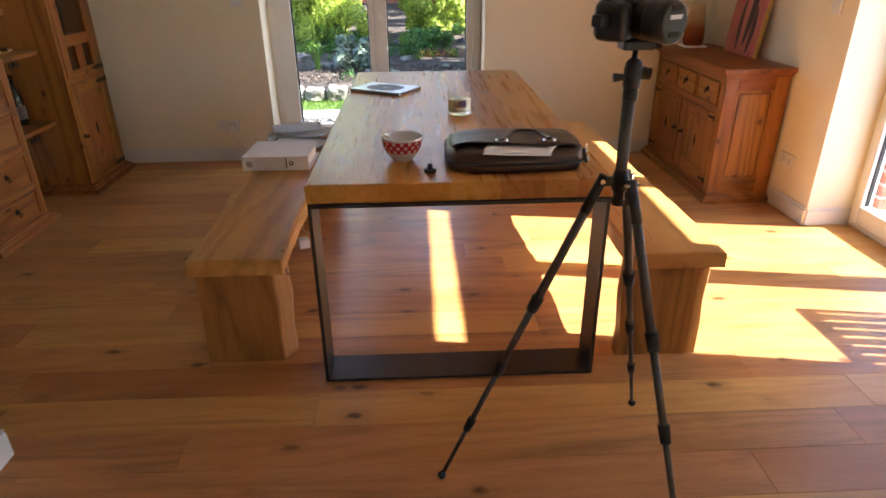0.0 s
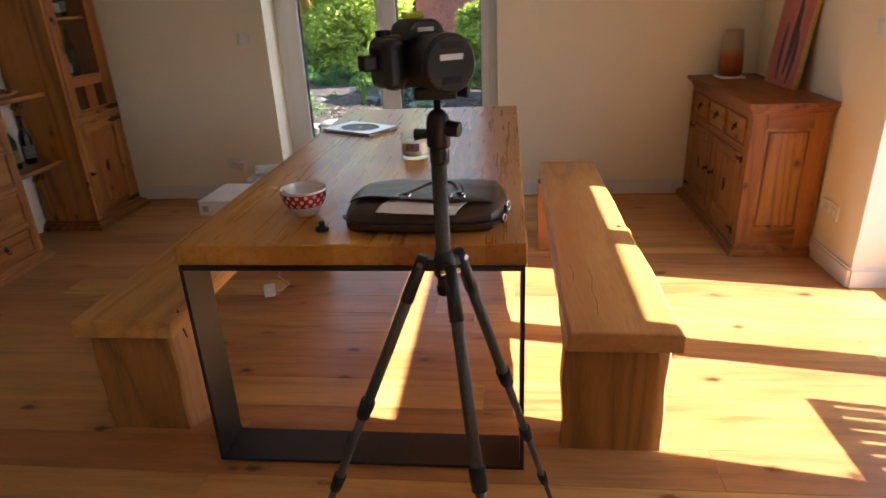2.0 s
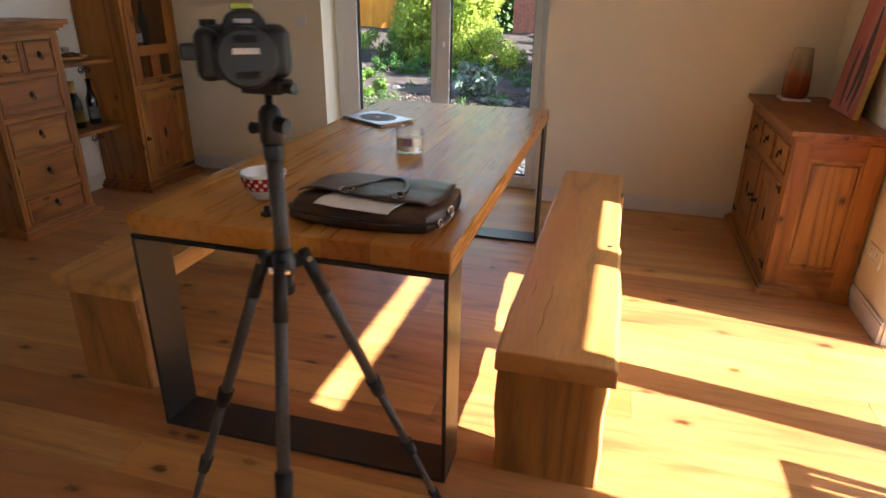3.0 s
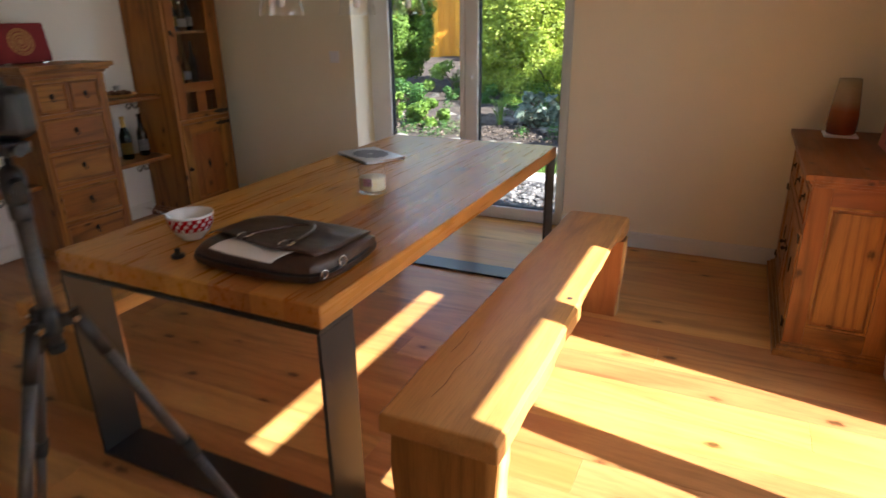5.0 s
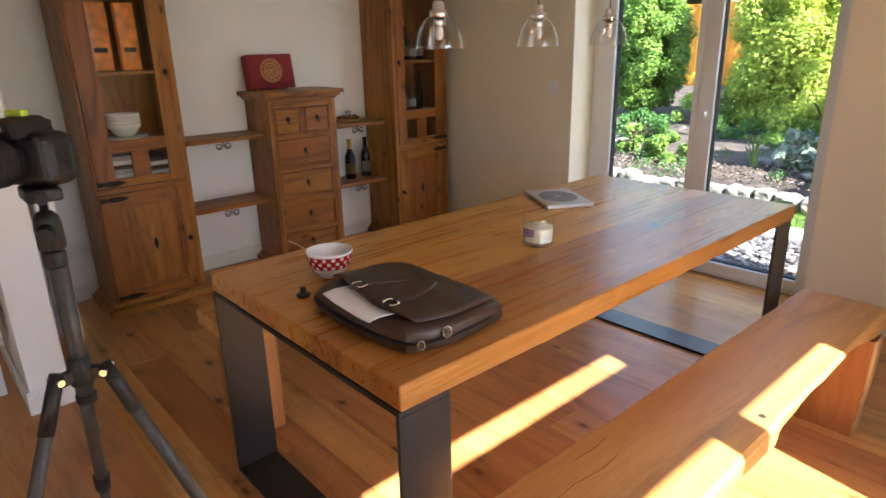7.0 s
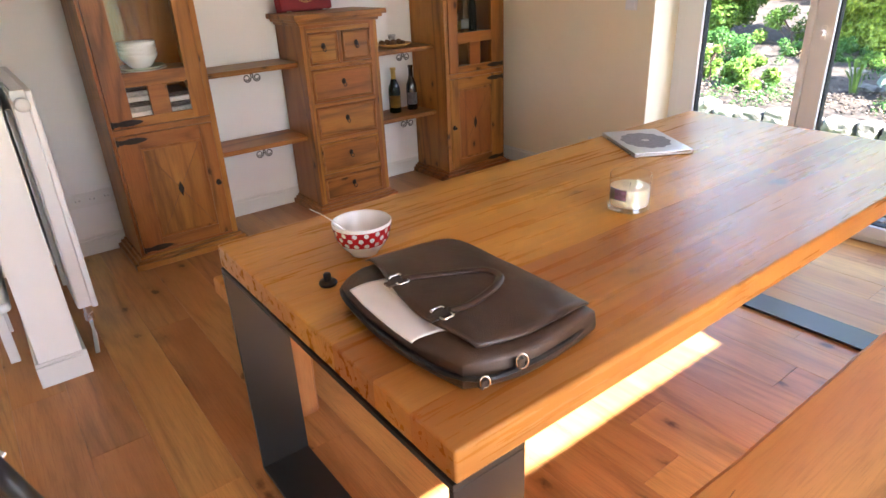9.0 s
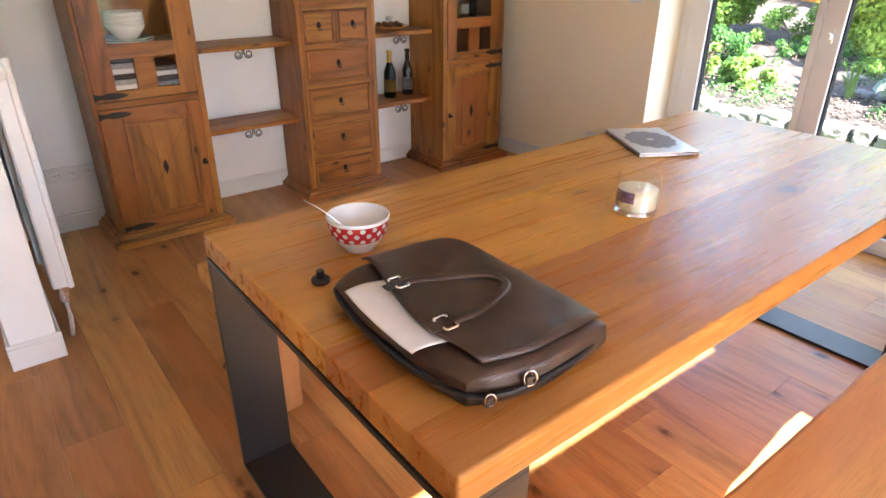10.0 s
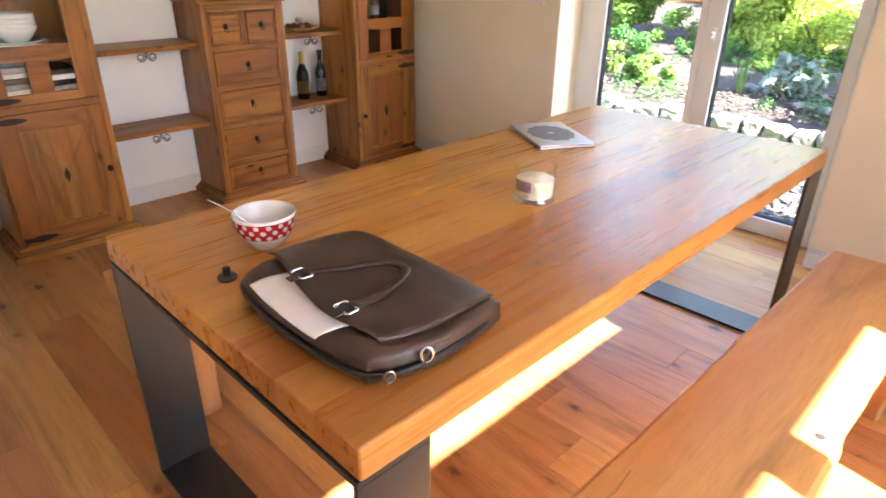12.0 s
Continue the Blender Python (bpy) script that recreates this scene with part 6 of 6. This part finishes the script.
shrub("ground_cover", "low light green plant behind the edging stones", (-2.12, 8.10, bank_z(8.1)), (0.28, 0.22, 0.30), 2000, 0.030, leaf_mid, 26, 12, 3, "plant", 0.0)
shrub("ground_cover", "low bright green plant behind the edging stones", (-2.66, 8.30, bank_z(8.3)), (0.20, 0.2, 0.36), 1500, 0.030, leaf_mid, 27, 10, 3, "plant", 0.0)
shrub("ground_cover", "low dark green plant in the flower bed", (-3.1, 9.3, bank_z(9.3)), (0.40, 0.3, 0.36), 2700, 0.024, leaf_dark, 28, 12, 3, "plant", 0.0)
shrub("ground_cover", "low dark green plant in the flower bed", (0.25, 9.3, bank_z(9.3)), (0.45, 0.35, 0.30), 3300, 0.024, leaf_dark, 29, 14, 3, "plant", 0.0)
shrub("ground_cover", "low green plant trailing over the garden wall", (-1.1, 10.3, bank_z(10.0)), (0.65, 0.3, 0.6), 6000, 0.026, leaf_light, 31, 18, 3, "plant", 0.0)
shrub("ground_cover", "low green plant trailing over the garden wall", (-2.75, 10.4, bank_z(10.0)), (0.45, 0.3, 0.5), 3600, 0.024, leaf_mid, 32, 14, 3, "plant", 0.0)
prng = random.Random(41)
for i in range(16):
    px, py = prng.uniform(-4.6, 1.0), prng.uniform(9.7, 11.0)
    if abs(px + 1.19) < 0.3 and py < 8.9 or abs(px + 0.7) < 0.45 and py < 8.9:
        continue
    shrub("ground_cover", "low green cushion plant in the flower bed", (px, py, bank_z(py) - 0.02), (prng.uniform(0.2, 0.34), 0.24, prng.uniform(0.12, 0.26)), 1500, 0.017, prng.choice((leaf_mid, leaf_dark, leaf_dark)), 200 + i, 10, 3, "plant")
ivy_rng = random.Random(77)
ivy = []
while len(ivy) < 150:
    px, py = ivy_rng.uniform(-5.0, 1.6), ivy_rng.uniform(7.45, 10.6)
    if noise.noise((px * 1.3, py * 1.3, 5)) > 0.12:
        ivy.append((px, py, bank_z(py) + ivy_rng.uniform(-0.03, 0.05), ivy_rng.uniform(0.05, 0.12)))
iv, fv = leaf_cloud(ivy, 11000, 0.016, 78)
me = bpy.data.meshes.new("creeping_plants")
me.from_pydata(iv, [], fv)
me.materials.append(leaf_dark)
tagged(new("creeping_plants", me), "dark green creeping plants covering the flower bed", "ground cover", kind="stuff")
iris = thing("iris_clump", "clump of upright sword-shaped green leaves", "plant", (-1.19, 8.38, bank_z(8.4)))
rng = random.Random(3)
for i in range(13):
    a, l = rng.uniform(0, 6.28), rng.uniform(0.22, 0.38)
    dx, dy = 0.10 * math.cos(a), 0.10 * math.sin(a)
    part("leaf_blade", sweep([(dx * 0.3, dy * 0.3, -0.02), (dx * 0.6, dy * 0.6, l * 0.6), (dx * 1.2, dy * 1.2, l)], 0.0012, 4, width=0.009, up=(math.cos(a), math.sin(a), 0.1)), leaf_mid, iris)
stake = thing("garden_stake", "thin pale wooden stake leaning in the bed", "stake", (-2.95, 7.75, bank_z(7.7)))
part("stick", tube((0, 0, -0.02), (-0.10, 0.05, 0.62), 0.012, 0.011, 8), label_white, stake)

# far planting that closes the view, with a shade tree added out of view
far_seed = 60
# the tree at 2.15, 9.0 is unseen, added to shade the flower bed
for x, y, rx, h, mt in ((-7.6, 14.5, 1.3, 3.4, leaf_mid), (-8.5, 13.0, 1.5, 3.8, leaf_dark), (-2.6, 15.5, 1.3, 4.2, leaf_light), (2.2, 14.5, 1.6, 4.4, leaf_dark), (4.6, 14.0, 1.6, 4.2, leaf_mid), (-11.0, 15.0, 1.8, 4.6, leaf_mid), (1.0, 12.0, 0.5, 1.3, leaf_red), (2.15, 9.0, 1.0, 3.9, leaf_mid), (2.3, 7.7, 0.8, 2.2, leaf_mid)):
    shrub("garden_tree", "leafy garden tree closing the view or added unseen for shade", (x, y, 0.2), (rx, rx, h), 14000, 0.075, mt, far_seed, 30, 6, "tree")
    far_seed += 1
hedge = [(-16 + i * 1.5 + 0.4 * math.sin(i * 2.3), 19.0 + 0.5 * math.cos(i * 1.7), 1.2 + 1.3 * (j % 4), 1.25) for i in range(20) for j in range(4)]
hv, hf = leaf_cloud(hedge, 45000, 0.13, 77)
me = bpy.data.meshes.new("far_woods")
me.from_pydata(hv, [], hf)
me.materials.append(leaf_mid)
tagged(new("far_woods", me), "hedge of trees at the end of the garden", "trees", kind="stuff")

# brick outbuilding behind the bushes
barn = thing("brick_outbuilding", "low red brick outbuilding behind the bushes", "outbuilding", (-1.4, 15.2, 0.2))
part("wall", box(0.0, 5.4, 0.0, 3.0, 0.0, 2.6, 0.01), brick_red, barn)
part("roof", prism([(-0.3, 2.6), (2.7, 3.9), (5.7, 2.6)], 3.6), roof_tile, barn, loc=(0, -0.3, 0))

# orange garden hut
hut = thing("garden_hut", "orange painted wooden garden hut behind the bushes", "hut", (-5.2, 15.6, 0.15), 8)
for i in range(14):
    part("board", box(-0.98 + 0.14 * i, -0.844 + 0.14 * i, 0.0, 0.02, 0.0, 2.1, 0.003), orange_wood, hut)
part("wall", box(-0.98, 0.98, 0.022, 1.6, 0.0, 2.1), orange_wood, hut)
rf = prism([(-1.25, 2.1), (0, 2.95), (1.25, 2.1), (1.25, 2.02), (0, 2.86), (-1.25, 2.02)], 2.1)
part("roof", rf, roof_tile, hut, loc=(0, -0.25, 0))
house = thing("neighbour_house", "pale rendered neighbouring house with a grey roof", "house", (-9.5, 24.0, 0.0), 4)
part("wall", box(-3.5, 5.0, 0.0, 7.0, 0.0, 4.6, 0.02), render_wall, house)
part("roof", prism([(-3.9, 4.6), (0.75, 7.6), (5.4, 4.6)], 7.6), roof_tile, house, loc=(0, -0.3, 0))
for x in (-2.4, 0.2, 2.8):
    wv = part("window", box(x, x + 1.1, -0.05, 0.02, 1.0, 2.3, 0.01), upvc, house)
    part("pane", box(x + 0.08, x + 1.02, -0.056, -0.051, 1.08, 2.22), bottle_black, wv)

# ---- floor boards ----
floor = tagged(part("floor", box(XL, XR, YB, YF, -0.045, -0.0145), soil), "oiled oak plank floor with knots", "floor", kind="structure")
part("subfloor", box(XR, 2.53, TY0, TY1, -0.045, -0.0145), soil, floor)
# sill of the added fill-light door
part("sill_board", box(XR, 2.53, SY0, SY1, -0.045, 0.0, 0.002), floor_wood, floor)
part("subfloor", box(GX0, GX1, YF, 5.035, -0.045, -0.0145), soil, floor)
ROW = 0.18
known = {0: [-0.71, 1.465], -1: [-1.18, 1.08], 1: [-0.315, 1.62], 2: [-1.42, 1.28], 3: [-0.28, 1.9], 4: [-1.6, 0.55], 7: [-1.1, 0.485], 8: [0.30, 1.95], 5: [-1.05, 1.235]}
rng = random.Random(17)
row = -36
while 1.52 + row * ROW < 5.035:
    ya, yb = 1.52 + row * ROW, 1.52 + (row + 1) * ROW
    spans = []
    if yb <= YB:
        row += 1
        continue
    if ya < YF:
        right = 2.53 if (ya >= TY0 - 0.02 and yb <= TY1 + 0.02) else XR
        spans.append((XL, right, max(ya, YB), min(yb, YF)))
        if ya < TY1 < yb and right == XR:
            spans.append((XR, 2.53, ya, TY1))
    if yb > YF:
        spans.append((GX0, GX1, max(ya, YF), min(yb, 5.035)))
    for x0, x1, y0, y1 in spans:
        cuts = known.get(row)
        if cuts is None:
            cuts, c = [], x0 + rng.uniform(0.3, 1.9)
            while c < x1 - 0.25:
                cuts.append(c)
                c += rng.choice((1.2, 1.6, 1.9, 2.1))
        xs = [x0] + [c for c in cuts if x0 + 0.05 < c < x1 - 0.05] + [x1]
        for a, b in zip(xs, xs[1:]):
            w = (y1 - y0) / 2
            o = part("plank", box(-(b - a) / 2 + 0.0003, (b - a) / 2 - 0.0003, -w + 0.0002, w - 0.0002, -0.014, 0.0, 0.0008, seg=1), floor_wood, floor)
            o.location = ((a + b) / 2, (y0 + y1) / 2, 0.0004 * rng.uniform(-1, 1))
    row += 1
